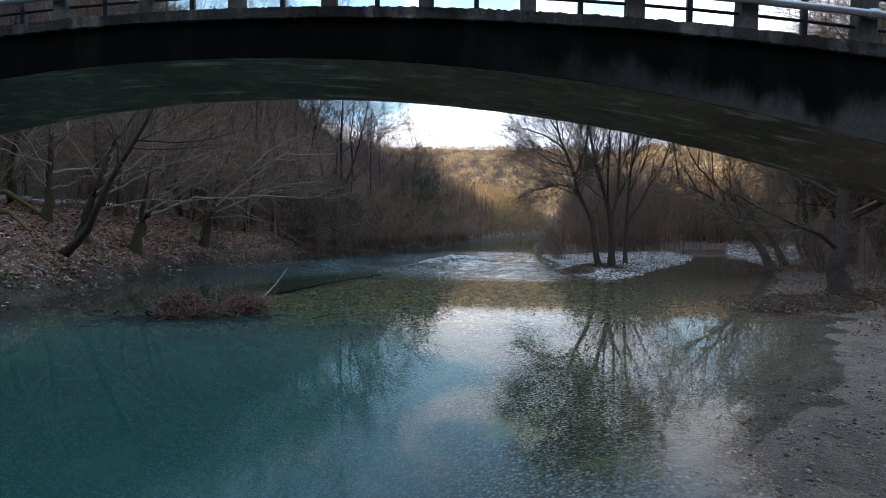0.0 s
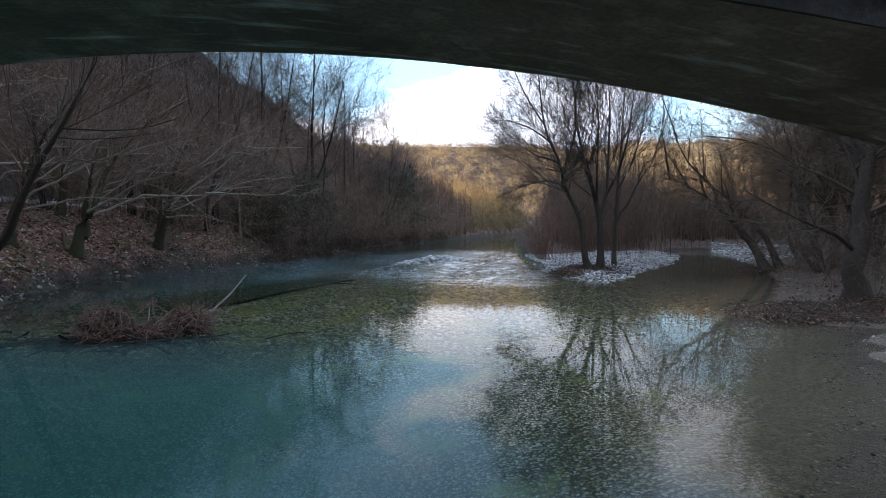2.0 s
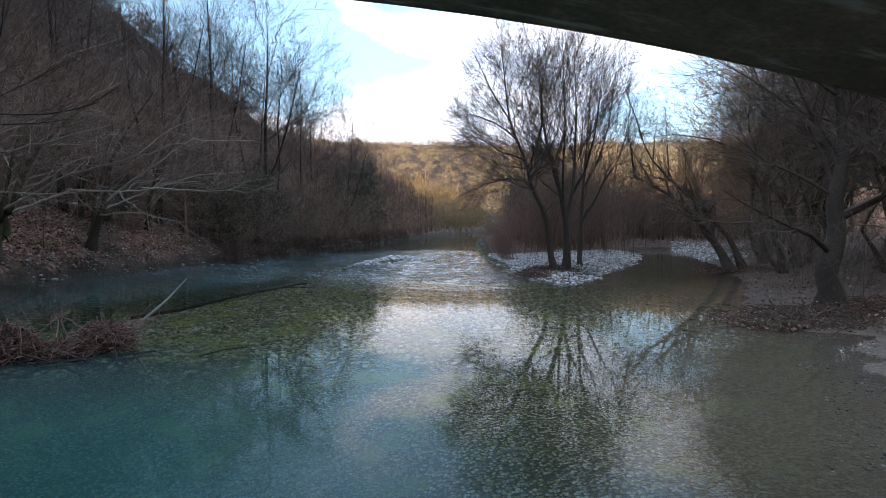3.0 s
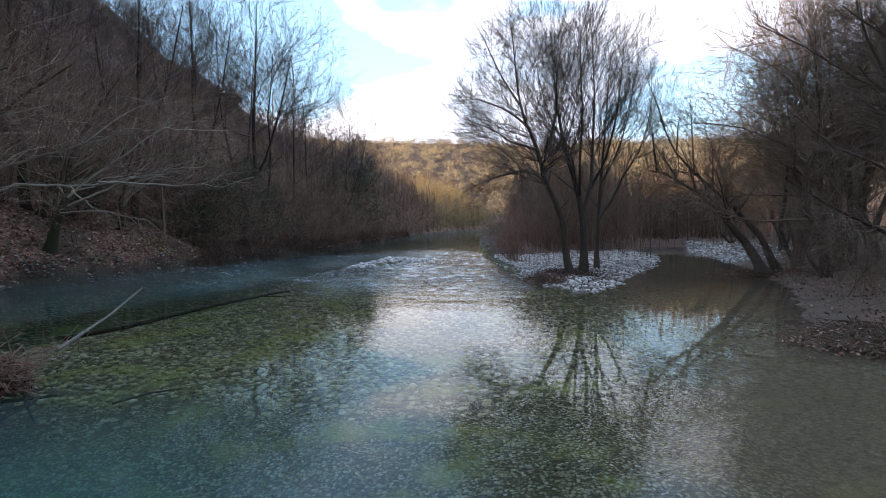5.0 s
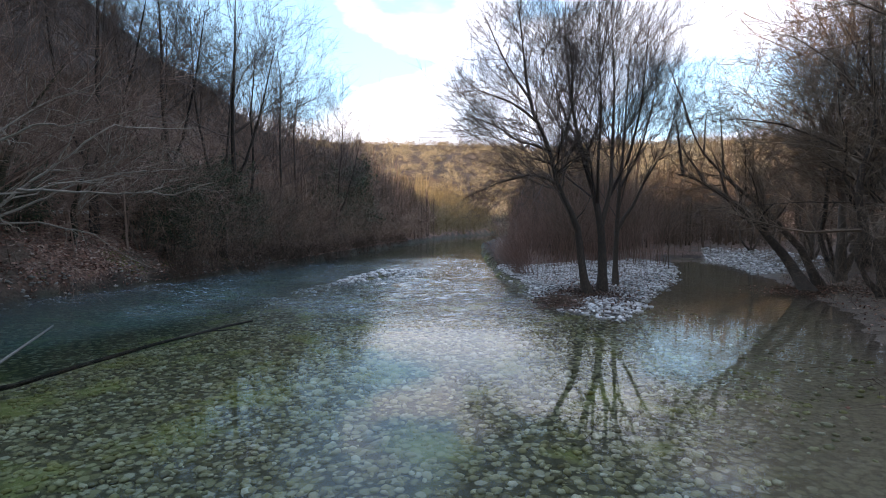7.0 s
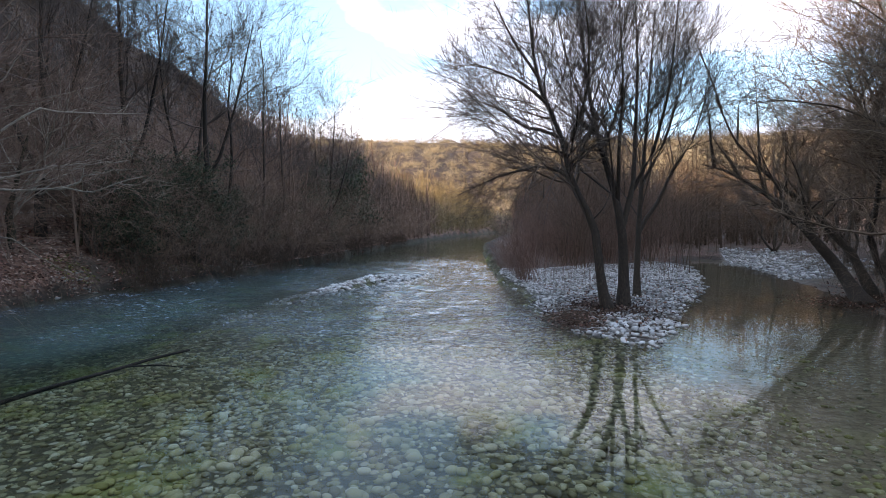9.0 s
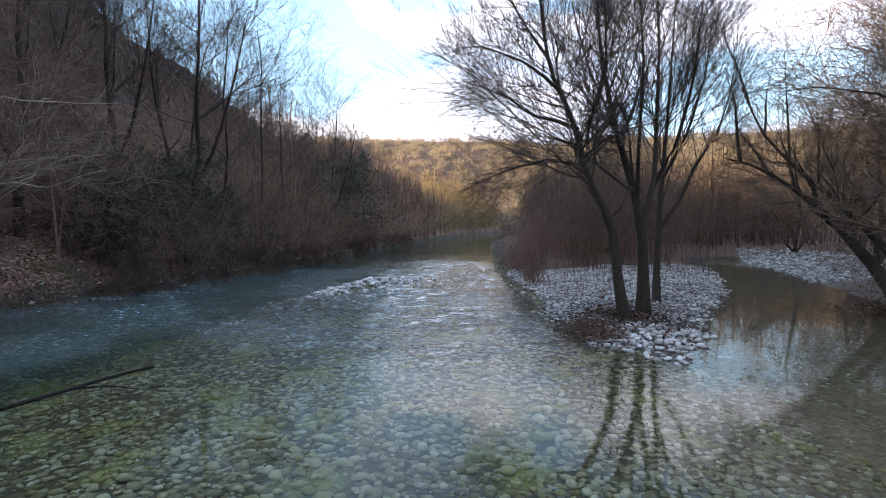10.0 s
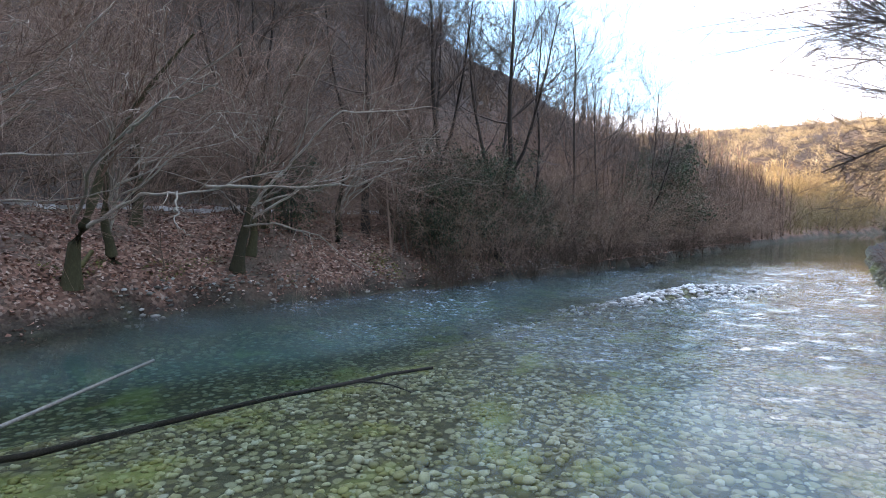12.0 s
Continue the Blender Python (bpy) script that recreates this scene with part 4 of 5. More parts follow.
right_trees = [(21.5, 25.5, 1.2), (26.5, 32, 1.6), (23.6, 35.5, 1.45), (26.4, 41.5, 1.65), (30, 46.5, 1.35), (33.5, 53, 1.3), (21, 18.5, 1.2), (28, 24, 1.6), (36, 38, 1.3), (40, 62, 1.2), (24, 76, 0.8), (17, 68, 0.75), (46, 76, 1.0), (52, 56, 1.2),
               (34, 28, 1.35), (44, 46, 1.3), (37, 84, 0.9), (31, 40.5, 1.4), (35.5, 46.5, 1.45), (39.5, 53, 1.4), (33, 33.5, 1.4), (42, 59, 1.35), (37, 66, 1.2)]
scatter_copies(WIDE, right_trees, rng, 5)


# ---- woods ----
def thicket(name, label, category, seed, places, height, material, stems=1, twigs=(5, 5), spread=38, r0=0.02, lean=0.12, up=0.4, wob=0.2, sink=0.1, fine=0.24, drift=(0, 0), clump=0.0):
    """Many thin bare stems as one mass."""
    r = np.random.default_rng(seed)
    n = len(places)
    base = np.repeat(places, stems, axis=0) + (r.normal(0, 0.25, (n * stems, 2)) if stems > 1 else 0)
    z = land(base[:, 0], base[:, 1]) - sink
    h = height[0] + (height[1] - height[0]) * r.random(len(base))
    h = h * (1 + clump * np.clip(waves(base[:, 0], base[:, 1], 5.0, seed), -1, 1))
    rings = 4
    pts = np.zeros((len(base), rings, 3))
    tilt = r.normal(0, lean, (len(base), 2)) + np.array(drift)
    for k in range(rings):
        t = k / (rings - 1)
        pts[:, k, :2] = base + tilt * (h * t ** 1.3)[:, None] + r.normal(0, 0.02, (len(base), 2)) * h[:, None] * t
        pts[:, k, 2] = z + h * t
    rad = (r0 * h / height[1])[:, None] * np.linspace(1, 0.3, rings)
    g = [tubes(pts, rad, 3)]
    bp, br = sprout(r, pts, rad, twigs[0], 0.15, 1.0, spread, 0.38, up, wob, 3, 0.6, r0 * 0.3)
    g.append(tubes(bp, br, 3))
    if len(twigs) > 1 and twigs[1]:
        cp, cr = sprout(r, bp, br, twigs[1], 0.1, 1.0, spread, 0.55, up, wob, 2, 0.7, r0 * fine)
        g.append(spikes(cp, cr))
    return tagged(link(name, *merge(g), material), label, category, kind="stuff")


def brush_mass(name, label, seed, places, height, width, count, size, material, lift=0.56, thick=0.04):
    """Bare woods too far off to tell their twigs: slivers filling uneven crowns, over thin stems."""
    r = np.random.default_rng(seed)
    n = len(places)
    z = land(places[:, 0], places[:, 1])
    h = r.uniform(*height, n)
    w = r.uniform(*width, n)
    who = np.repeat(np.arange(n), count)
    m = len(who)
    q = r.normal(0, 1, (m, 3))
    q /= np.linalg.norm(q, axis=1, keepdims=True)
    q *= (r.random(m) ** 0.45)[:, None]
    c = np.stack([places[who, 0] + q[:, 0] * w[who], places[who, 1] + q[:, 1] * w[who], z[who] + h[who] * (lift + 0.5 * q[:, 2])], 1)
    d = q * (1, 1, 0.6) + np.array([0, 0, 0.5]) + r.normal(0, 0.55, (m, 3))
    d /= np.linalg.norm(d, axis=1, keepdims=True)
    ln = r.uniform(*size, m)[:, None]
    pts = np.stack([c - d * ln / 2, c + d * ln / 2], 1)
    g = [spikes(pts, np.repeat(ln * thick, 2, axis=1))]
    trunk = np.stack([np.stack([places[:, 0], places[:, 1], z - 0.2], 1), np.stack([places[:, 0], places[:, 1], z + h * 0.5], 1) + r.normal(0, 0.3, (n, 3)), np.stack([places[:, 0], places[:, 1], z + h * 0.95], 1) + r.normal(0, 0.5, (n, 3))], 1)
    g.append(tubes(trunk, (h * 0.014)[:, None] * np.array([1, 0.7, 0.25]), 4))
    return tagged(link(name, *merge(g), material), label, "woods", kind="stuff")


r = np.random.default_rng(5)
n = 1100
yy = 5 + 290 * r.random(n) ** 1.25
pl = np.stack([left_edge(yy) - 12 - 56 * r.random(n), yy], 1)
brush_mass("hillside_woods", "dense bare brown woods covering the steep hillside", 6, pl, (2.2, 5.0), (1.6, 3.0), 75, (0.6, 1.8), twig_hill)
n = 260
yy = 10 + 110 * r.random(n)
thicket("hillside_saplings", "thin bare trees standing among the hillside woods", "woods", 17, np.stack([left_edge(yy) - 11 - 34 * r.random(n), yy], 1), (3.0, 6.5), twig_dark, 1, (8, 6), 45, 0.05, 0.12, 0.3, 0.3)
n = 2300
ang, rad_ = r.uniform(radians(42), radians(104), n), 200 + 275 * r.random(n)
pl = np.stack([20 + rad_ * np.cos(ang), rad_ * np.sin(ang)], 1)
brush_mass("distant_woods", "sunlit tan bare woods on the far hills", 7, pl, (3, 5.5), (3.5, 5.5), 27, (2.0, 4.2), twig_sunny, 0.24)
n = 300
ang, rad_ = r.uniform(radians(42), radians(104), n), 418 + 50 * r.random(n)
brush_mass("crest_woods", "grey-green trees standing along the crest of the far hills", 47, np.stack([20 + rad_ * np.cos(ang), rad_ * np.sin(ang)], 1), (4, 10), (3.0, 6.0), 30, (2.0, 4.0), twig_olive, 0.4)
n = 330
yy = r.uniform(75, 200, n)
xx = np.interp(yy, [75, 105, 155, 200], [17, 20.5, 32, 48]) + 45 * r.random(n)
pl = np.stack([xx, yy], 1)
# Past y = 135 the same woods take the sunlit twig colour.
brush_mass("riverside_woods", "bare brown trees lining the river bend", 8, pl[yy < 135], (8, 14), (2.0, 3.6), 150, (0.7, 2.0), twig_hill, 0.5, 0.028)
brush_mass("bend_woods", "bare trees in sunlit golden-brown at the end of the reach", 28, pl[yy >= 135], (4, 9), (1.8, 3.2), 110, (0.8, 2.2), twig_sun_gold)
n = 150
yy = r.uniform(70, 138, n)
brush_mass("riverbank_woods", "tall bare brown trees crowding the outer bank of the bend", 18, np.stack([left_edge(yy) - 1.5 - 13 * r.random(n) ** 1.3, yy], 1), (5.0, 12.0), (1.5, 2.6), 150, (0.5, 1.6), twig_bank, 0.5, 0.024)
# Outer bank beyond y = 138, with sunlight in the twig colour.
n = 120
yy = r.uniform(138, 215, n)
brush_mass("riverbank_woods", "sunlit golden-brown bare trees where the river turns", 38, np.stack([left_edge(yy) - 0.8 - 15 * r.random(n) ** 1.4, yy], 1), (4.5, 10), (1.8, 3.2), 130, (0.7, 2.0), twig_sun_gold, 0.42, 0.03)
n = 130
yy = 41 + 34 * r.random(n)
brush_mass("bank_bushes", "dense brown bushes with fine bare twigs above the bank", 39, np.stack([left_edge(yy) - 1.8 - 9 * r.random(n), yy], 1), (2.5, 6.5), (1.0, 2.0), 170, (0.3, 1.1), twig_bank, 0.5, 0.016)
n = 300
yy = 47 + 80 * r.random(n) ** 1.15
thicket("overhanging_bushes", "dense brown bushes arching from the bank out over the water", "bushes", 41, np.stack([left_edge(yy) - 0.2 - 3.6 * r.random(n) ** 1.4, yy], 1), (1.8, 5.2), twig_bank, 3, (8, 5), 52, 0.017, 0.5, -0.05, 0.34, drift=(0.3, -0.05), clump=0.4)
n = 150
yy = 45 + 66 * r.random(n)
brush_mass("waterside_bushes", "low dark brown bushes hanging to the water along the bank", 43, np.stack([left_edge(yy) + 0.6 - 1.8 * r.random(n), yy], 1), (1.0, 2.8), (0.7, 1.6), 210, (0.2, 0.8), twig_brown, 0.4, 0.014)
n = 150
yy = 82 + 58 * r.random(n)
# Shade at the bend is put into these bushes' darker twigs.
brush_mass("bend_bushes", "dense dark brown bushes crowding the water at the bend", 42, np.stack([left_edge(yy) - 0.4 - 7 * r.random(n), yy], 1), (4.5, 12.0), (1.4, 2.8), 170, (0.4, 1.4), twig_brown, 0.46, 0.02)
n = 380
yy = r.uniform(52, 82, n)
xx = np.interp(yy, [52, 60, 80], [10.2, 11.2, 13]) + r.random(n) * np.interp(yy, [52, 60, 80], [11, 13, 18])
thicket("willow_thicket", "dense upright reddish-brown willow stems on the island", "thicket", 9, np.stack([xx, yy], 1), (2.0, 6.6), twig_red, 2, (7, 3), 32, 0.015, 0.18, 0.4, 0.22, clump=0.35)
n = 150
yy = r.uniform(52, 84, n)
thicket("island_brush", "tall tangled brown brush in the middle of the island", "thicket", 29, np.stack([np.interp(yy, [52, 84], [13.5, 17]) + 9 * r.random(n), yy], 1), (6.5, 10.5), twig_brown, 2, (9, 6), 50, 0.036, 0.2, 0.2, 0.32)
n = 150
xx, yy = r.uniform(8.6, 19, n), r.uniform(42, 54, n)
ok = (shore(xx, yy) > 0.8) & is_island(xx, yy)
thicket("willow_shoots", "thin pale willow shoots growing through the cobbles", "thicket", 19, np.stack([xx, yy], 1)[ok], (0.5, 1.8), twig_red, 2, (3,), 24, 0.009, 0.16, 0.4, 0.15)
n = 46
yy = r.uniform(46.5, 56, n)
thicket("overhanging_shrub", "reddish bare shrub bending over the water", "shrub", 10, np.stack([9.1 + 0.7 * r.random(n), yy], 1), (1.4, 2.8), twig_red, 3, (7, 5), 36, 0.012, 0.24, 0.1, 0.22, drift=(-0.3, -0.15), clump=0.4)
n = 240
xx, yy = r.uniform(17, 52, n), r.uniform(66, 92, n)
ok = shore(xx, yy) > 0.4
thicket("dark_brush", "tangled dark brown brush behind the side channel", "thicket", 14, np.stack([xx, yy], 1)[ok], (3, 6.0), twig_brown, 1, (8, 6), 55, 0.04, 0.25, 0.1, 0.35)
n = 150
xx, yy = r.uniform(17, 58, n), r.uniform(69, 97, n)
ok = shore(xx, yy) > 2.0
brush_mass("channel_woods", "dense dark brown bare woods closing the side channel", 48, np.stack([xx, yy], 1)[ok], (6.5, 12.5), (1.8, 3.2), 150, (0.5, 1.6), twig_brown, 0.45, 0.022)
n = 420
xx, yy = r.uniform(14, 50, n), r.uniform(14, 66, n)
ok = (shore(xx, yy) > 2.5) & ~is_island(xx, yy)
thicket("bank_undergrowth", "thin tangled brown saplings on the sandy bank", "thicket", 15, np.stack([xx, yy], 1)[ok], (1.5, 5.0), twig_warm, 1, (8, 6), 55, 0.026, 0.22, 0.15, 0.35)
n = 170
xx, yy = r.uniform(16, 29, n), r.uniform(22, 46, n)
ok = (shore(xx, yy) > 0.8) & ~is_island(xx, yy)
thicket("sandbank_brush", "low tangled brown brush with level twigs along the sandy bank", "thicket", 44, np.stack([xx, yy], 1)[ok], (1.0, 3.6), twig_warm, 2, (7, 6), 62, 0.016, 0.5, 0.0, 0.36, drift=(-0.2, 0), clump=0.3)
n = 210
yy = 17 + 108 * r.random(n) ** 0.8
thicket("bank_brush", "tangled grey-brown brush along the leafy bank", "thicket", 16, np.stack([left_edge(yy) - 0.3 - 8 * r.random(n) ** 1.3, yy], 1)[(yy > 48) | (r.random(n) < 0.12)], (1.2, 4.2), twig_brown, 2, (8, 7), 55, 0.026, 0.3, 0.1, 0.35)

n = 230
yy = 44 + 60 * r.random(n) ** 1.1
thicket("bank_thicket", "fanning bare brown branches of bushes above the leafy bank", "thicket", 26, np.stack([left_edge(yy) - 1.0 - 9 * r.random(n), yy], 1), (3.0, 7.0), twig_bank, 2, (9, 7), 55, 0.024, 0.5, 0.05, 0.36, clump=0.3)
n = 60
yy = 19 + 26 * r.random(n)
thicket("bank_thicket", "fanning bare grey-brown saplings standing in the leaf litter", "thicket", 27, np.stack([left_edge(yy) - 5.0 - 8 * r.random(n), yy], 1), (3.0, 7.5), twig_bank, 2, (8, 6), 55, 0.026, 0.5, 0.05, 0.36, clump=0.3)

# ---- single trees ----
big = tree("old_tree", "dark gnarled tree with a swollen trunk on the sandy bank", "tree", 91,
           [stem([(-0.1, 0, 0), (-0.05, 0, 0.6), (-0.32, 0, 1.2), (-0.12, 0, 1.9), (0.16, 0.1, 2.7), (-0.02, 0.1, 3.7), (0.25, 0.1, 5.5), (0.0, 0.2, 8.0), (0.3, 0.2, 12.0)], 0.4, 0.04, 20, 0.5),
            stem([(-0.1, 0, 1.9), (-1.0, -0.2, 2.6), (-2.2, -0.4, 3.0), (-3.4, -0.5, 3.5), (-4.6, -0.4, 4.2)], 0.1, 0.015, 9),
            stem([(0.1, 0.1, 5.5), (-0.9, 0.3, 7.0), (-1.6, 0.6, 8.6), (-2.0, 0.8, 10.4)], 0.09, 0.015, 9),
            stem([(0.05, 0.1, 3.2), (1.4, -0.3, 4.0), (3.0, -0.5, 5.4), (4.2, -0.6, 7.4)], 0.15, 0.02, 9),
            stem([(0.05, 0.1, 4.0), (-1.0, 0.6, 4.8), (-2.0, 1.2, 5.4), (-3.0, 1.6, 6.4)], 0.08, 0.015, 9)],
           11, (6, 6, 5), bark_dark, twig_warm, limb_bark=bark_dark, up=0.15, spread=58, crown_from=0.2, ratio=0.3, wob=0.36, twig=0.007, split=True)
stand(big, 16.4, 22.9)
def leaning_tree(seed, rad, line):
    """A half-fallen trunk with shoots standing up from it; the line of the trunk is given in the world."""
    base = np.array((line[0][0], line[0][1], float(land(*line[0][:2])) - 0.15))
    line = [np.zeros(3)] + [np.array(p) - base for p in line[1:]]
    st = [stem(line, rad, 0.03, 16, 0.6)]
    pts = resample(line, 16)
    q = np.random.default_rng(seed)
    for k in (6, 8, 10, 12, 14):
        p0, tall = pts[k], q.uniform(2.6, 5.0)
        dx, dy = q.normal(-0.9, 0.7), q.normal(0, 0.5)
        st.append(stem([p0, p0 + (dx * 0.3, dy * 0.3, tall * 0.3), p0 + (dx * 0.7, dy, tall * 0.65), p0 + (dx * 1.2, dy, tall)], rad * 0.28, 0.012, 8))
    root = tree("leaning_tree", "half-fallen dark tree leaning over the side channel", "tree", seed, st, 6, (4, 5, 4), bark_dark, twig_warm, limb_bark=bark_dark, up=0.15, spread=54, crown_from=0.4, ratio=0.26, wob=0.4, twig=0.005, split=True, group="leaning trees")
    root.location = base


leaning_tree(92, 0.34, [(22.1, 38.2, 0.1), (22.0, 39.8, 1.6), (20.6, 40.5, 3.6), (19.5, 40.8, 4.7), (18.6, 41.0, 5.3), (17.3, 41.0, 6.0), (16.0, 41.0, 6.3)])
leaning_tree(93, 0.24, [(23.8, 39.6, 0.1), (23.2, 40.5, 2.2), (21.5, 41.3, 4.4), (19.7, 41.8, 6.0), (18.2, 42.0, 7.6), (17.2, 42.0, 9.6)])
reach = tree("spreading_tree", "bare tree with long level boughs stretching toward the side channel", "tree", 98,
             [stem([Z3, (-0.2, 0, 2.5), (-0.4, 0.4, 5.5), (-0.2, 0.4, 9.0), (0.2, 0.4, 13.0)], 0.24, 0.03, 14, 0.5),
              stem([(-0.35, 0.3, 5.0), (-1.3, 0.6, 6.4), (-3.6, 0.8, 7.5), (-5.6, 0.9, 8.2), (-7.8, 0.9, 8.4), (-9.4, 1.0, 8.2)], 0.1, 0.015, 14),
              stem([(-0.3, 0.1, 3.4), (-1.2, -0.6, 4.2), (-3.6, -1.0, 4.3), (-5.8, -1.0, 4.3), (-8.0, -0.7, 4.1)], 0.08, 0.012, 14),
              stem([(-0.3, 0.4, 6.8), (-1.8, 0.0, 8.8), (-4.0, -0.4, 10.8), (-6.0, -0.5, 11.9), (-7.6, -0.4, 12.2)], 0.085, 0.012, 14),
              stem([(-0.2, 0.4, 8.5), (-1.0, 0.8, 10.5), (-2.2, 1.0, 12.6), (-3.0, 1.2, 14.4)], 0.08, 0.012, 10)],
             7, (5, 5, 4), bark_dark, twig_warm, up=0.12, spread=54, crown_from=0.25, ratio=0.26, wob=0.4, twig=0.0055, split=True, group="trees on the sandy bank")
stand(reach, 25.6, 37.0)
lean2 = tree("crooked_tree", "dark crooked tree leaning out of the leaf-covered bank", "tree", 94,
             [stem([Z3, (0.7, -0.4, 0.35), (2.0, -1.1, 1.1), (3.0, -1.8, 2.3), (4.1, -2.4, 3.6), (5.4, -3.0, 4.9), (6.6, -3.2, 6.8), (7.0, -3.0, 8.5)], 0.2, 0.03, 14, 0.6),
              stem([(3.9, -2.3, 3.4), (4.4, -1.8, 5.0), (4.5, -1.2, 7.0)], 0.08, 0.02, 7)],
             11, (6, 5, 4), bark_dark, twig_brown, up=0.2, spread=50, crown_from=0.5, ratio=0.4, twig=0.006, split=True)
stand(lean2, -17.3, 24.2)


def kinked(one, seed, amount=0.05):
    """A bough with small crooked turns."""
    pts, rad = one
    q = np.random.default_rng(seed)
    bend = np.cumsum(q.normal(0, amount, pts.shape), axis=1) * 0.7
    bend[:, :2] = 0
    return pts + bend, rad


def sweeping_tree(seed):
    """Short crooked trunk with long thin boughs reaching out over the bank."""
    q = np.random.default_rng(seed)
    top = np.array([q.normal(0.5, 0.3), q.normal(-0.3, 0.3), q.uniform(2.2, 3.2)])
    st = [stem([Z3, top * (0.7, 0.6, 0.3), top * (0.5, 1.1, 0.65), top, top + (0.5, -0.3, 1.6), top + (0.8, 0.2, 3.6)], 0.2, 0.03, 14, 0.6)]
    for k in range(7):
        a = q.normal(-0.3, 1.1)
        c, s_ = math.cos(a), math.sin(a)
        o, rise = q.uniform(3.6, 7.4), q.uniform(0.4, 4.2)
        p0 = top * q.uniform(0.5, 1.0)
        mid = [(o * f * c + q.normal(0, 0.28), o * f * s_ + q.normal(0, 0.28), rise * g + q.normal(0, 0.15)) for f, g in ((0.2, 0.45), (0.45, 0.85), (0.75, 1.05), (1.0, q.uniform(0.75, 1.1)))]
        st.append(kinked(stem([p0] + [p0 + np.array(m) for m in mid], q.uniform(0.03, 0.06), 0.012, 20), seed + k, 0.075))
    return tree("bank_tree", "crooked mossy tree with pale boughs sweeping over the leafy bank", "tree", seed, st, 6, (4, 4, 2), bark_mossy, twig_bank, limb_bark=bough_pale,
                up=0.08, spread=42, crown_from=0.3, ratio=0.4, wob=0.32, twig=0.006, split=True, cheap=True, group="trees on the leafy bank")


SWEEP = [sweeping_tree(s) for s in (95, 96, 97)]
for i, (x, y, turn, s) in enumerate([(-18.1, 32.0, 0, 1.0), (-17.0, 37.5, 20, 1.0), (-20.5, 27.5, -20, 1.15), (-16.2, 42.5, 10, 1.0), (-21.5, 35.0, -10, 1.2), (-19.5, 40.5, 30, 1.1), (-24.5, 30.0, 15, 1.25), (-15.4, 46.5, -15, 0.9)]):
    (stand if i < 3 else stand_copy)(SWEEP[i % 3], x, y, turn, s)


def overhanging_tree(seed, foot, trunk, boughs):
    """A short mossy trunk on the bank whose pale boughs reach far out over the river; the boughs are given in the world."""
    base = np.array((foot[0], foot[1], float(land(*foot)) - 0.12))
    st = [stem([np.array(p) - base for p in [tuple(base)] + trunk], 0.24, 0.04, 14, 0.6)]
    st += [kinked(stem([np.array(p) - base for p in line], r0 * 0.88, 0.014, 20), seed + k) for k, (r0, line) in enumerate(boughs)]
    root = tree("bank_tree", "crooked mossy tree with long pale boughs reaching over the river", "tree", seed, st, 6, (4, 4, 3), bark_mossy, twig_bank, limb_bark=bough_pale,
                up=0.1, spread=44, crown_from=0.4, ratio=0.2, wob=0.36, twig=0.006, split=True, cheap=True, group="trees on the leafy bank")
    root.location = base
    return root


overhanging_tree(201, (-17.4, 30.2), [(-17.2, 30.2, 2.6), (-16.6, 30.3, 3.4), (-16.2, 30.8, 5.5), (-14.6, 31.2, 7.6), (-12.5, 31.5, 9.2)],
                 [(0.085, [(-16.7, 30.3, 3.2), (-14.4, 30.7, 4.35), (-12.1, 30.5, 4.3), (-11.0, 30.9, 4.5), (-10.0, 31.1, 4.95), (-8.8, 31.3, 5.05)]),
                  (0.06, [(-11.2, 30.8, 4.45), (-9.8, 31.6, 4.3), (-8.4, 32.4, 4.3), (-6.8, 32.3, 4.1), (-5.6, 32.5, 4.6)]),
                  (0.035, [(-8.4, 32.4, 4.3), (-7.3, 32.6, 4.65), (-6.0, 32.8, 4.9)]),
                  (0.04, [(-12.1, 30.5, 4.3), (-11.6, 30.0, 3.8), (-10.8, 29.4, 3.5), (-10.1, 29.2, 3.1)]),
                  (0.075, [(-16.6, 29.9, 3.4), (-13.5, 28.6, 4.6), (-10.0, 27.8, 5.5), (-8.9, 28.8, 6.8), (-7.6, 29.2, 7.4)]),
                  (0.045, [(-10.0, 27.8, 5.5), (-8.6, 27.9, 6.0), (-7.2, 28.2, 6.3)])])
overhanging_tree(202, (-16.4, 36.2), [(-16.1, 36.2, 2.4), (-15.7, 36.4, 3.8), (-15.6, 36.8, 6.0), (-14.6, 37.2, 8.4), (-13.4, 37.4, 10.2)],
                 [(0.06, [(-15.9, 36.2, 3.2), (-13.6, 35.8, 3.2), (-11.8, 36.1, 2.7), (-10.6, 36.5, 1.7), (-9.7, 36.8, 1.1)]),
                  (0.08, [(-15.7, 36.4, 3.9), (-13.4, 36.5, 5.8), (-11.0, 36.6, 7.3), (-9.7, 38.0, 7.4), (-8.2, 38.6, 7.6)]),
                  (0.07, [(-15.8, 36.5, 3.5), (-13.0, 37.0, 5.0), (-10.9, 37.4, 5.6), (-8.7, 38.0, 5.9)]),
                  (0.05, [(-13.2, 36.5, 6.0), (-12.0, 36.0, 8.0), (-10.4, 35.8, 9.6)])])
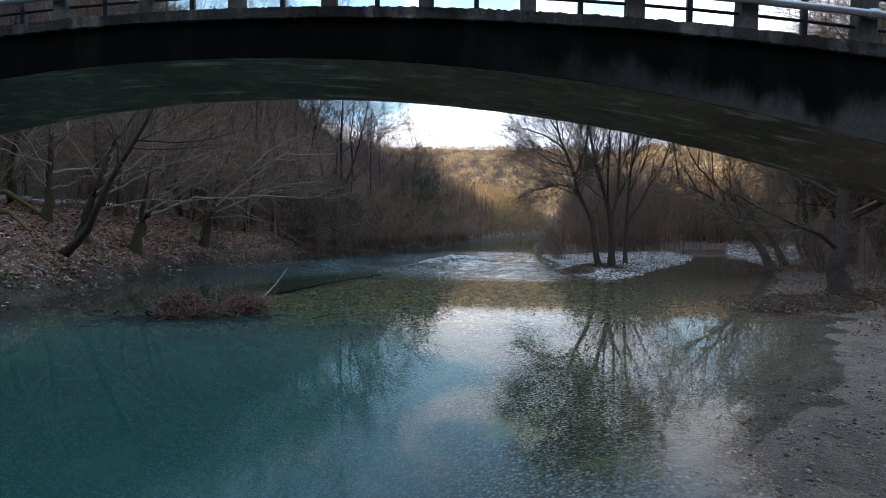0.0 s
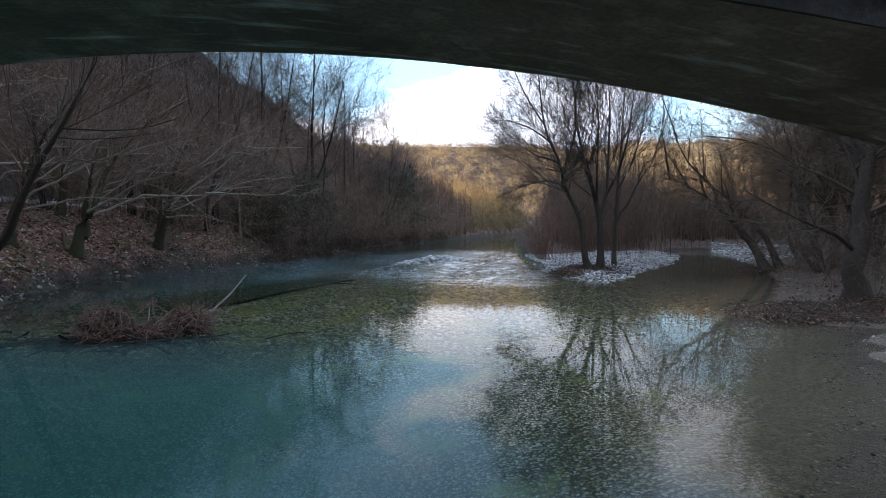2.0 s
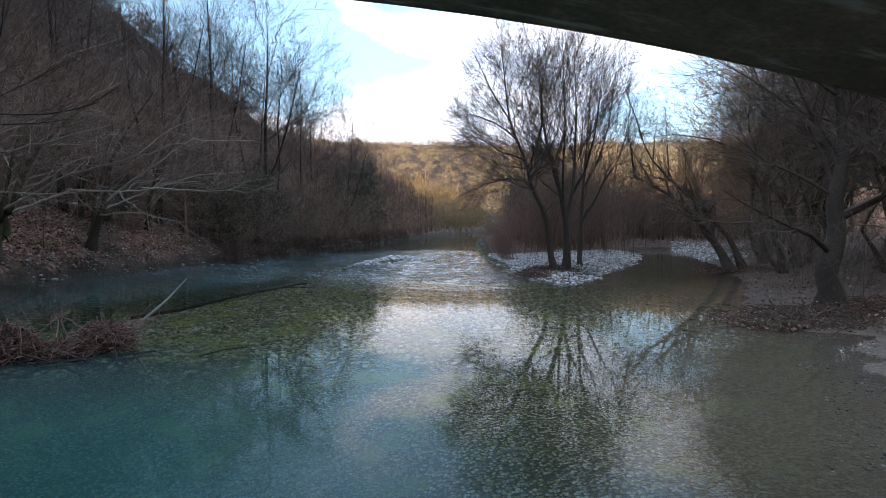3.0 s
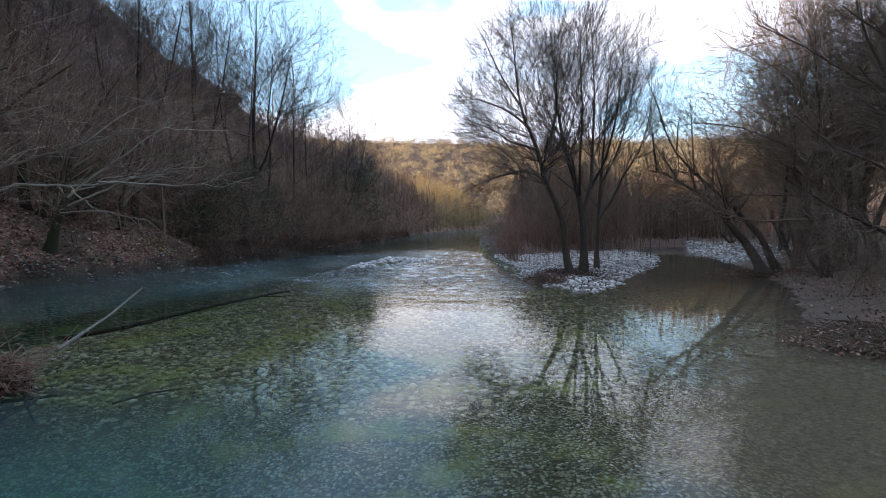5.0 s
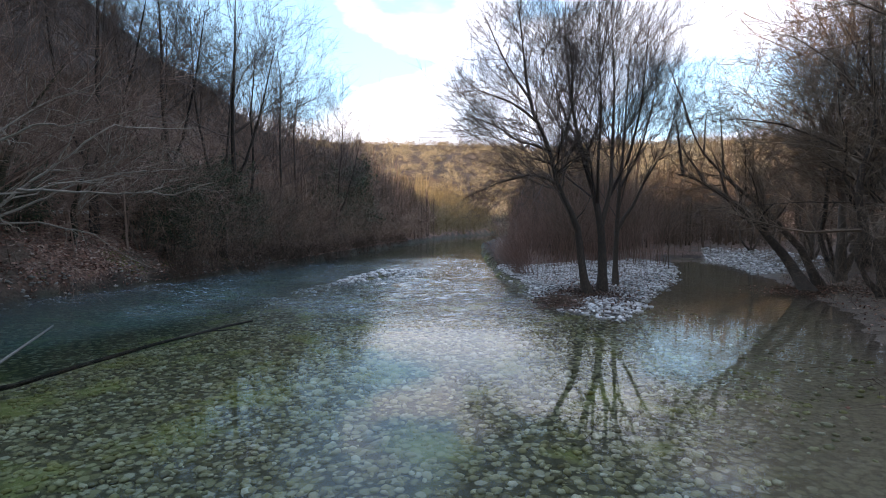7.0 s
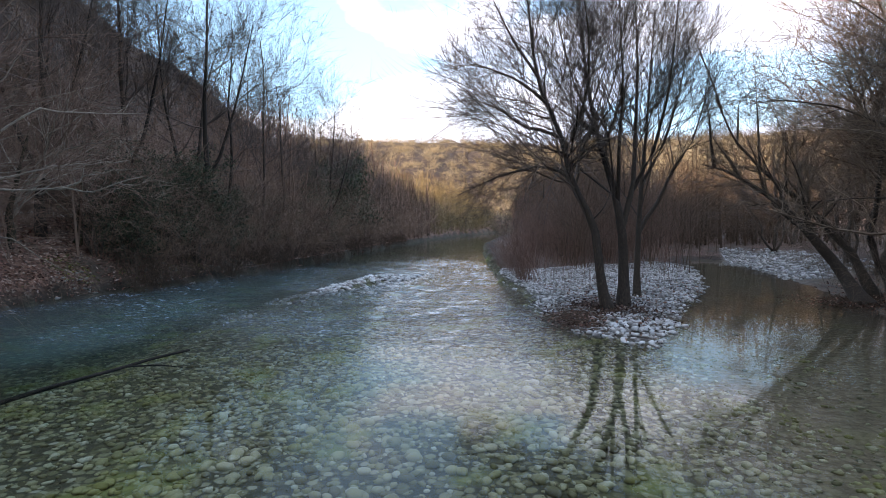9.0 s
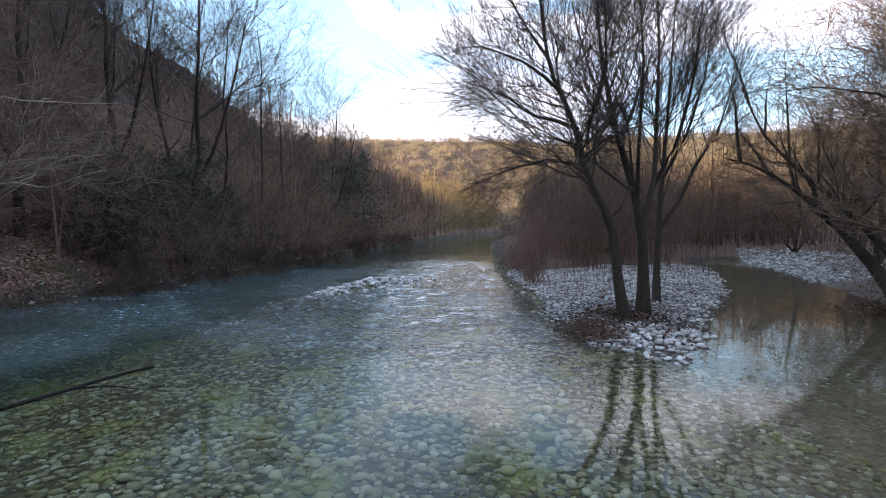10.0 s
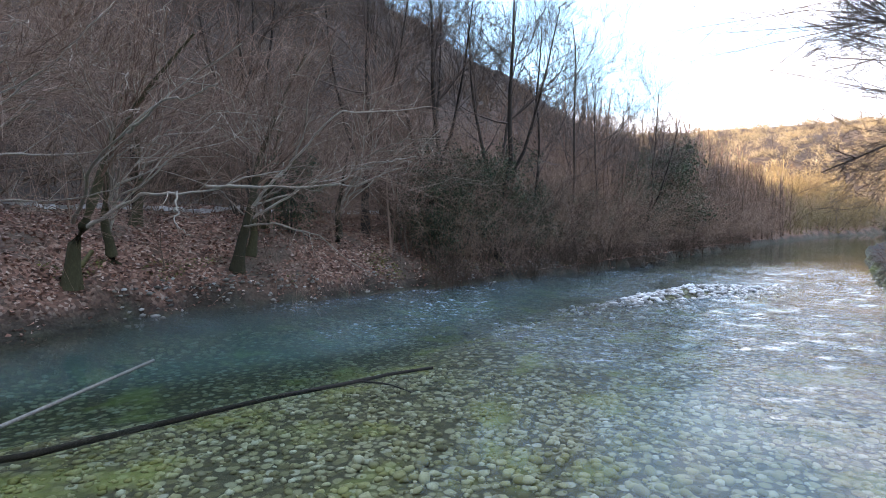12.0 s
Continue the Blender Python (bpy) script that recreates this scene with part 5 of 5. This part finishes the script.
overhanging_tree(203, (-18.0, 26.6), [(-17.8, 26.5, 2.8), (-17.0, 26.2, 4.2), (-16.2, 26.4, 6.6), (-14.8, 26.6, 8.6)],
                 [(0.07, [(-17.2, 26.3, 3.8), (-14.6, 25.8, 5.0), (-12.2, 25.6, 5.6), (-10.2, 26.2, 6.4)]),
                  (0.06, [(-16.9, 26.2, 4.3), (-14.8, 26.9, 6.3), (-12.4, 27.6, 7.6), (-10.8, 27.8, 8.6)]),
                  (0.06, [(-17.4, 26.4, 3.4), (-15.0, 27.4, 3.9), (-13.0, 27.9, 3.9), (-11.4, 28.6, 4.2)])])


def evergreen(seed):
    r = np.random.default_rng(seed)
    st = [stem([(0.1 * math.cos(a), 0.1 * math.sin(a), 0), (0.5 * math.cos(a), 0.5 * math.sin(a), 1.6), (0.9 * math.cos(a), 0.9 * math.sin(a), 3.4)], 0.05, 0.01, 7) for a in np.linspace(0, 5.4, 6)]
    root = tagged(new("evergreen_shrub"), "dark green leafy shrub on the water's edge", "shrub", "evergreen shrubs")
    g = []
    tips = []
    for p, q in st:
        link("stem", *tubes(p, q, 5), bark_dark, root, True)
        a = sprout(r, p, q, 9, 0.15, 1.0, 55, 0.4, 0.1, 0.3, 4, 0.6, 0.008)
        g.append(tubes(*a, 3))
        tips.append(sprout(r, a[0], a[1], 7, 0.2, 1.0, 50, 0.5, 0.1, 0.3, 3, 0.6, 0.004)[0])
    link("branchwork", *merge(g), bark_dark, root, True)
    tp = np.concatenate(tips)
    c = tp[r.integers(len(tp), size=6500), r.integers(3, size=6500)] + r.normal(0, 0.14, (6500, 3))
    q = r.normal(size=(1800, 3))
    q *= (r.random(1800) ** 0.4 / np.linalg.norm(q, axis=1))[:, None]
    c = np.concatenate([c, q * (1.3, 1.3, 1.4) + (0, 0, 1.35)])
    link("foliage", *leaf_quads(r, c, (0.06, 0.13)), evergreen_mat, root)
    return root


def leaf_quads(r, centres, size, flat=0.0):
    """Folded leaves: two triangles bent along the midrib."""
    n = len(centres)
    d = r.normal(size=(n, 3)) * np.array([1, 1, 1 - flat])
    d /= np.linalg.norm(d, axis=1, keepdims=True)
    w = np.cross(d, r.normal(size=(n, 3)) * np.array([0.3, 0.3, 1]) if flat else r.normal(size=(n, 3)))
    w /= np.maximum(np.linalg.norm(w, axis=1, keepdims=True), 1e-9)
    up = np.cross(d, w)
    s = r.uniform(*size, n)[:, None]
    v = np.stack([centres - d * s * 0.5, centres + w * s * 0.3 + up * s * 0.12, centres + d * s * 0.5, centres - w * s * 0.3 + up * s * 0.12], 1)
    i = np.arange(n)[:, None] * 4
    f = np.concatenate([i + np.array([[0, 1, 2, 2]]), i + np.array([[0, 2, 3, 3]])])
    return v.reshape(-1, 3), f


ev = [evergreen(s) for s in (101, 102)]
for i, (y, o, s) in enumerate([(47.2, 1.3, 1.25), (51, 1.5, 1.5), (54.0, 2.4, 1.8), (56.5, 1.6, 1.3), (49.3, 3.4, 1.7), (59.5, 2.4, 1.1), (64, 2.2, 1.3), (76, 1.8, 1.7), (80, 2.2, 2.3), (84, 2.6, 2.7), (88, 2.0, 1.9), (41, 4.5, 1.1), (70, 2.4, 1.2)]):
    (stand if i < 2 else stand_copy)(ev[i % 2], float(left_edge(y)) - o, y, 50 * i, s)

# ---- leaf litter, stones and driftwood ----
r = np.random.default_rng(8)


def litter(name, label, x, y, size, mat=leaf_litter_mat, lift=0.02, spread=0.03):
    c = np.stack([x, y, land(x, y) + lift + np.abs(r.normal(0, spread, len(x)))], 1)
    return tagged(link(name, *leaf_quads(r, c, size, 0.6), mat), label, "leaves", kind="stuff")


n = 26000
yy = 13 + 50 * r.random(n) ** 1.3
xx = left_edge(yy) - 13.5 * r.random(n) ** 1.15 + 0.4
ok = shore(xx, yy) > 0.03
xx, yy = xx[ok], yy[ok]
litter("leaf_litter", "fallen red-brown leaves covering the sloping bank", xx, yy, (0.1, 0.24))
n = 6000
yy = 60 + 52 * r.random(n)
xx = left_edge(yy) - 6 * r.random(n) ** 1.2
litter("leaf_litter", "fallen brown leaves on the bank of the far reach", xx, yy, (0.18, 0.4))
n = 8000
xx, yy = r.uniform(9.5, 34, n), r.uniform(15, 46, n)
ok = (shore(xx, yy) > 0.15) & (r.random(n) < np.exp(-np.maximum(shore(xx, yy) - 3, 0) / 4))
litter("leaf_litter", "damp brown leaves and twigs on the sandy bank", xx[ok], yy[ok], (0.08, 0.18))
n = 3000
ang, q = r.uniform(0, 6.28, n), np.abs(r.normal(0, 1.1, n))
xx, yy = 9.6 + 1.8 * q * np.cos(ang), 36.0 + 2.2 * q * np.sin(ang)
ok = (shore(xx, yy) > -0.1) & (yy < 41)
litter("leaf_litter", "brown leaves caught round the island trees", xx[ok], yy[ok], (0.07, 0.15), wet_leaf_mat, lift=0.06, spread=0.05)
n = 8000
yy = 14 + 50 * r.random(n) ** 1.2
xx = left_edge(yy) - 0.25 - 2.0 * r.random(n)
ok = waves(xx, yy, 5.0, 61) > 0.0
litter("bank_moss", "yellow-green moss tufts along the water's edge", xx[ok], yy[ok], (0.07, 0.18), moss_mat)

def ico(sub):
    bm = bmesh.new()
    bmesh.ops.create_icosphere(bm, subdivisions=sub, radius=1.0)
    bm.verts.ensure_lookup_table()
    v = np.array([tuple(a.co) for a in bm.verts])
    f = np.array([[a.index for a in p.verts] for p in bm.faces])
    bm.free()
    return v, f


def pebbles(name, label, x, y, size, mat, sink=0.25, category="stones", base=None):
    """Rounded stones lying half sunk in the ground, as one mass."""
    v0, f0 = ico(1)
    n = len(x)
    s = (size[0] + (size[1] - size[0]) * r.random(n) ** 1.4) * r.uniform(0.7, 1.0, n)
    dims = np.stack([s, s * r.uniform(0.6, 0.95, n), s * r.uniform(0.35, 0.6, n)], 1)
    v = v0[None] * dims[:, None] * r.uniform(0.68, 1.2, (n, 12, 1))
    a = r.uniform(0, 6.28, n)[:, None]
    c, s_ = np.cos(a), np.sin(a)
    vx, vy = v[..., 0] * c - v[..., 1] * s_, v[..., 0] * s_ + v[..., 1] * c
    z = (land(x, y) if base is None else base) + dims[:, 2] * (1 - 2 * sink)
    out = np.stack([vx + x[:, None], vy + y[:, None], v[..., 2] + z[:, None]], -1)
    f = (f0[None] + (np.arange(n) * 12)[:, None, None]).reshape(-1, 3)
    return tagged(link(name, out.reshape(-1, 3), f, mat, smooth=True), label, category, kind="stuff")


def stone_shapes(mat, count, seed):
    q = np.random.default_rng(seed)
    shapes = []
    for k in range(count):
        v, f = ico(2)
        v = v * (1 + 0.12 * waves(v[:, 0] + k, v[:, 1] + v[:, 2], 2.0, seed + k)[:, None]) * (1, q.uniform(0.65, 0.9), q.uniform(0.4, 0.6))
        ob = link("cobble", v, f, mat, smooth=True)
        shapes.append(ob.data)
        bpy.data.objects.remove(ob)
    return shapes


def single_stones(name, x, y, size, mat, parent, seed, sink=0.25):
    shapes = stone_shapes(mat, 7, seed)
    z = land(x, y)
    for i in range(len(x)):
        ob = new(name, shapes[i % 7])
        s = r.uniform(*size)
        ob.parent = parent
        ob.matrix_basis = pose(float(x[i]), float(y[i]), float(z[i]) + s * 0.5 * (1 - 2 * sink), r.normal(0, 8), r.normal(0, 8), r.uniform(0, 360)) @ Matrix.Diagonal((s, s, s, 1))


n = 21000
xx, yy = r.uniform(7, 24, n), r.uniform(30.5, 57, n)
d = shore(xx, yy)
ok = is_island(xx, yy) & (d > -0.15) & (d < 7.0) & (yy < 56.5) & (r.random(n) < 0.95 - 0.75 * ((np.hypot(xx - 10.9, yy - 37.4) < 2.7) & (d > 0.4)) - 0.6 * (waves(xx, yy, 3.2, 83) < -0.3))
ok &= ~((yy < 37) & (xx < 8.6) & (yy > 33.5))
xi, yi = xx[ok], yy[ok]
near = yi < 34.9
pick = np.flatnonzero(near)[:290]
rest = np.setdiff1d(np.arange(len(xi)), pick)
pebbles("cobble_bank", "pale rounded limestone cobbles heaped on the island", xi[rest], yi[rest], (0.045, 0.135), cobble_mat)
n = 5200
xx, yy = r.uniform(23, 48, n), r.uniform(48, 86, n)
d = shore(xx, yy)
ok = ~is_island(xx, yy) & (d > 0) & (d < 7)
pebbles("gravel_shoal", "white gravel shoal beside the side channel", xx[ok], yy[ok], (0.08, 0.24), cobble_mat)
n = 1700
q = r.normal(0, 1, (n, 2)) * np.where(r.random((n, 1)) < 0.2, 2.0, 1.0)
xx, yy = 0.3 + 0.89 * q[:, 0] * 0.6 + 0.45 * q[:, 1] * 2.9, 50.5 - 0.45 * q[:, 0] * 0.6 + 0.89 * q[:, 1] * 2.9
ok = waves(xx, yy, 1.6, 81) > -0.5
xx, yy = xx[ok], yy[ok]
pebbles("gravel_bar", "pale stones breaking the surface of the riffle", xx, yy, (0.08, 0.26), cobble_mat, 0.15)
n = 2200
yy = 13 + 70 * r.random(n) ** 1.3
xx = left_edge(yy) - 0.3 + r.normal(0, 0.4, n)
ok = waves(xx, yy, 6.0, 63) > -0.15
pebbles("shore_stones", "grey mossy stones along the foot of the leafy bank", xx[ok], yy[ok], (0.04, 0.18), shore_mat, 0.42)
n = 9000
xx, yy = r.uniform(2.5, 14, n), r.uniform(2, 20, n)
d = shore(xx, yy)
ok = (d > -1.2) & (d < 3.5) & (waves(xx, yy, 2.2, 71) > -0.25)
pebbles("shore_pebbles", "small grey pebbles on the sandy shore", xx[ok], yy[ok], (0.012, 0.055), shore_mat, 0.3)
n = 5000
yy = 17 + 29 * r.random(n)
xx = -9 + 23 * r.random(n)
n = 11500
yy, xx = np.concatenate([yy, 14.5 + 18 * r.random(n)]), np.concatenate([xx, -8.5 + 18.5 * r.random(n)])
d = shore(xx, yy)
ok = (d < -0.1) & (bed_depth(xx, yy) < 1.3) & (r.random(len(xx)) > smooth01(xx - (0.6 + 0.25 * yy), -1.0, 2.5) * (1 - smooth01(yy, 19, 25)))
xb, yb = xx[ok], yy[ok]
pb = np.flatnonzero((yb > 23) & (yb < 29) & (xb > -3) & (xb < 6))[:290]
rb = np.setdiff1d(np.arange(len(xb)), pb)
shelf = rb[yb[rb] > 18.5]
pool_part = rb[yb[rb] <= 18.5]
pebbles("bed_stones", "olive and pale stones on the river bed", xb[shelf], yb[shelf], (0.03, 0.135), bedstone_mat, 0.4)
pebbles("bed_gravel", "fine olive gravel on the floor of the pool", xb[pool_part], yb[pool_part], (0.02, 0.075), pool_gravel_mat, 0.5)


def sticks(r, n, centre, spread, length, rad, rise=0.35, rings=3):
    p0 = np.array(centre) + r.normal(0, 1, (n, 3)) * np.array(spread)
    d = r.normal(0, 1, (n, 3)) * np.array([1, 1, rise])
    d /= np.linalg.norm(d, axis=1, keepdims=True)
    ln = r.uniform(*length, n)
    pts = np.zeros((n, rings, 3))
    for k in range(rings):
        pts[:, k] = p0 + d * (ln * (k / (rings - 1) - 0.5))[:, None] + r.normal(0, 0.03, (n, 3)) * ln[:, None]
    return tubes(pts, r.uniform(*rad, n)[:, None] * np.linspace(1, 0.5, rings)[None], 4)


def jam():
    root = tagged(new("driftwood_jam"), "mounds of red-brown twigs and dead leaves stranded in the pool", "driftwood")
    q = np.random.default_rng(21)
    for cx, cy, w, h in ((-7.8, 16.6, 0.78, 0.74), (-6.1, 17.4, 0.66, 0.62), (-6.95, 17.0, 0.5, 0.14)):
        u = q.normal(size=(1300, 3))
        u *= (q.random(1300) ** 0.4 / np.linalg.norm(u, axis=1))[:, None]
        u = np.array((cx, cy, 0.02)) + np.abs(u) * (0, 0, h) + u * (w, 0.55, 0)
        d = q.normal(0, 1, (420, 3)) * (1, 1, 0.6)
        d *= (q.uniform(0.15, 0.45, 420) / np.linalg.norm(d, axis=1))[:, None]
        link("brushwood", *tubes(np.stack([u[:420] - d, u[:420] + q.normal(0, 0.03, (420, 3)), u[:420] + d], 1), np.full((420, 3), 0.011) * q.uniform(0.5, 1.2, (420, 1)), 4), twig_red, root)["kind"] = "stuff"
        c = u[420:]
        link("dead_leaves", *leaf_quads(q, c, (0.06, 0.13)), wet_leaf_mat, root)
        for _ in range(12):
            link("stick", *sticks(q, 1, (cx, cy, 0.45), (w * 0.45, 0.3, 0.1), (0.7, 1.3), (0.009, 0.015), 1.6, 4), twig_red, root)
    link("sunken_branch", *sticks(q, 190, (-7.7, 16.6, -0.07), (1.2, 0.4, 0.04), (0.4, 1.5), (0.014, 0.045), 0.08), wet_wood, root)["kind"] = "stuff"
    q2 = sticks(q, 60, (-6.4, 19.0, 0.2), (0.25, 1.0, 0.1), (0.3, 1.0), (0.005, 0.012), 0.8)
    link("brushwood", *q2, twig_red, root)["kind"] = "stuff"
    link("snag", *tubes(*stem([(-6.6, 20.2, 0.1), (-7.2, 23.6, 0.28), (-7.75, 26.8, 0.66)], 0.045, 0.03, 9), 7), driftwood, root, True)
    return root


jam()
sunk = tagged(new("sunken_log"), "long dark branch lying on the edge of the deep channel", "log")
link("bough", *tubes(*stem([(-3.7, 31.0, 0.03), (-4.25, 30.2, 0.02), (-4.7, 29.2, 0.0), (-5.5, 27.8, -0.04), (-6.4, 25.6, -0.1), (-7.0, 24.2, -0.16), (-8.1, 23.0, -0.24)], 0.035, 0.062, 18), 8), wet_wood, sunk, True)
link("branch", *tubes(*stem([(-4.6, 29.4, 0.0), (-3.9, 29.5, 0.02), (-3.2, 29.3, 0.0)], 0.025, 0.01, 6), 6), wet_wood, sunk, True)


def flood_wrack(name, label, centre, spread, n, seed):
    root = tagged(new(name), label, "driftwood")
    q = np.random.default_rng(seed)
    x, y = centre[0] + q.normal(0, spread[0], n), centre[1] + q.normal(0, spread[1], n)
    z = land(x, y)
    pts, rad = np.zeros((n, 4, 3)), np.zeros((n, 4))
    a, ln = q.normal(0.2, 0.9, n), q.uniform(0.25, 1.3, n)
    for k in range(4):
        t = (k / 3 - 0.5) * ln
        pts[:, k] = np.stack([x + np.cos(a) * t, y + np.sin(a) * t, np.maximum(z, 0) + 0.06 + np.abs(q.normal(0, 0.1, n))], 1) + q.normal(0, 0.03, (n, 3))
        rad[:, k] = np.minimum(0.004 + q.exponential(0.006, n), 0.03) * (1 - 0.15 * k)
    tagged(link("brushwood", *tubes(pts, rad, 5), twig_warm if seed % 2 else twig_brown, root), kind="stuff")
    m = n * 4
    x, y = centre[0] + q.normal(0, spread[0], m), centre[1] + q.normal(0, spread[1], m)
    link("dead_leaves", *leaf_quads(q, np.stack([x, y, np.maximum(land(x, y), 0) + 0.05 + np.abs(q.normal(0, 0.06, m))], 1), (0.06, 0.15), 0.4), leaf_litter_mat, root)


flood_wrack("flood_wrack", "heap of flood-borne twigs and rotting leaves on the bank", (13.3, 20.5), (1.0, 0.6), 620, 31)
flood_wrack("flood_wrack", "heap of wet dark twigs and leaves beneath the old tree", (15.2, 21.0), (1.6, 0.9), 420, 32)
flood_wrack("root_wrack", "dark roots and twigs caught at the head of the island", (8.2, 34.6), (0.5, 0.8), 160, 34)
flood_wrack("root_wrack", "dark roots and leaves under the leaning trees", (22.6, 38.6), (1.3, 0.9), 260, 36)
for x, y, ex, ey, ez, rr in ((-24.6, 27.4, 3.6, 0.7, 0.35, 0.17), (-20.8, 24.4, 2.4, -0.5, 0.18, 0.14), (-17.6, 30.0, -1.5, 1.8, 0.2, 0.14)):
    z = float(land(x, y)) + 0.1
    lg = tagged(new("fallen_log"), "mossy fallen log lying in the leaf litter", "log")
    link("log", *tubes(*stem([(x, y, z), (x + ex * 0.5, y + ey * 0.5, z + ez), (x + ex, y + ey, float(land(x + ex, y + ey)) + 0.1)], rr, rr * 0.6, 9), 8), log_moss, lg, True)

single_stones("cobble", xi[pick], yi[pick], (0.05, 0.14), cobble_single, ground, 5)
single_stones("bed_stone", xb[pb], yb[pb], (0.07, 0.15), bedstone_single, ground, 6)

# stones edging the track at the top of the leafy bank
edging = tagged(new("track_edging"), "row of pale weathered stones edging the track above the bank", "edging", kind="structure")
r = np.random.default_rng(64)
shapes = []
for k in range(5):
    bm = bmesh.new()
    box(bm, (-0.36, -0.14, -0.16), (0.36, 0.14, 0.13), 0.035)
    for v in bm.verts:
        v.co += Vector(r.normal(0, 0.018, 3))
    ob = part("edging_stone", bm, cobble_single, edging)
    shapes.append(ob.data)
    bpy.data.objects.remove(ob)
y = 12.0
while y < 58:
    x = float(left_edge(y)) - 9.6
    dx = float(left_edge(y + 0.7) - left_edge(y))
    ob = new("edging_stone", shapes[int(r.integers(5))])
    ob.parent = edging
    ob.matrix_basis = pose(x + r.normal(0, 0.03), y, float(land(x, y)) + 0.06, r.normal(0, 3), r.normal(0, 3), math.degrees(math.atan2(0.7, dx)) + r.normal(0, 4))
    y += 0.76
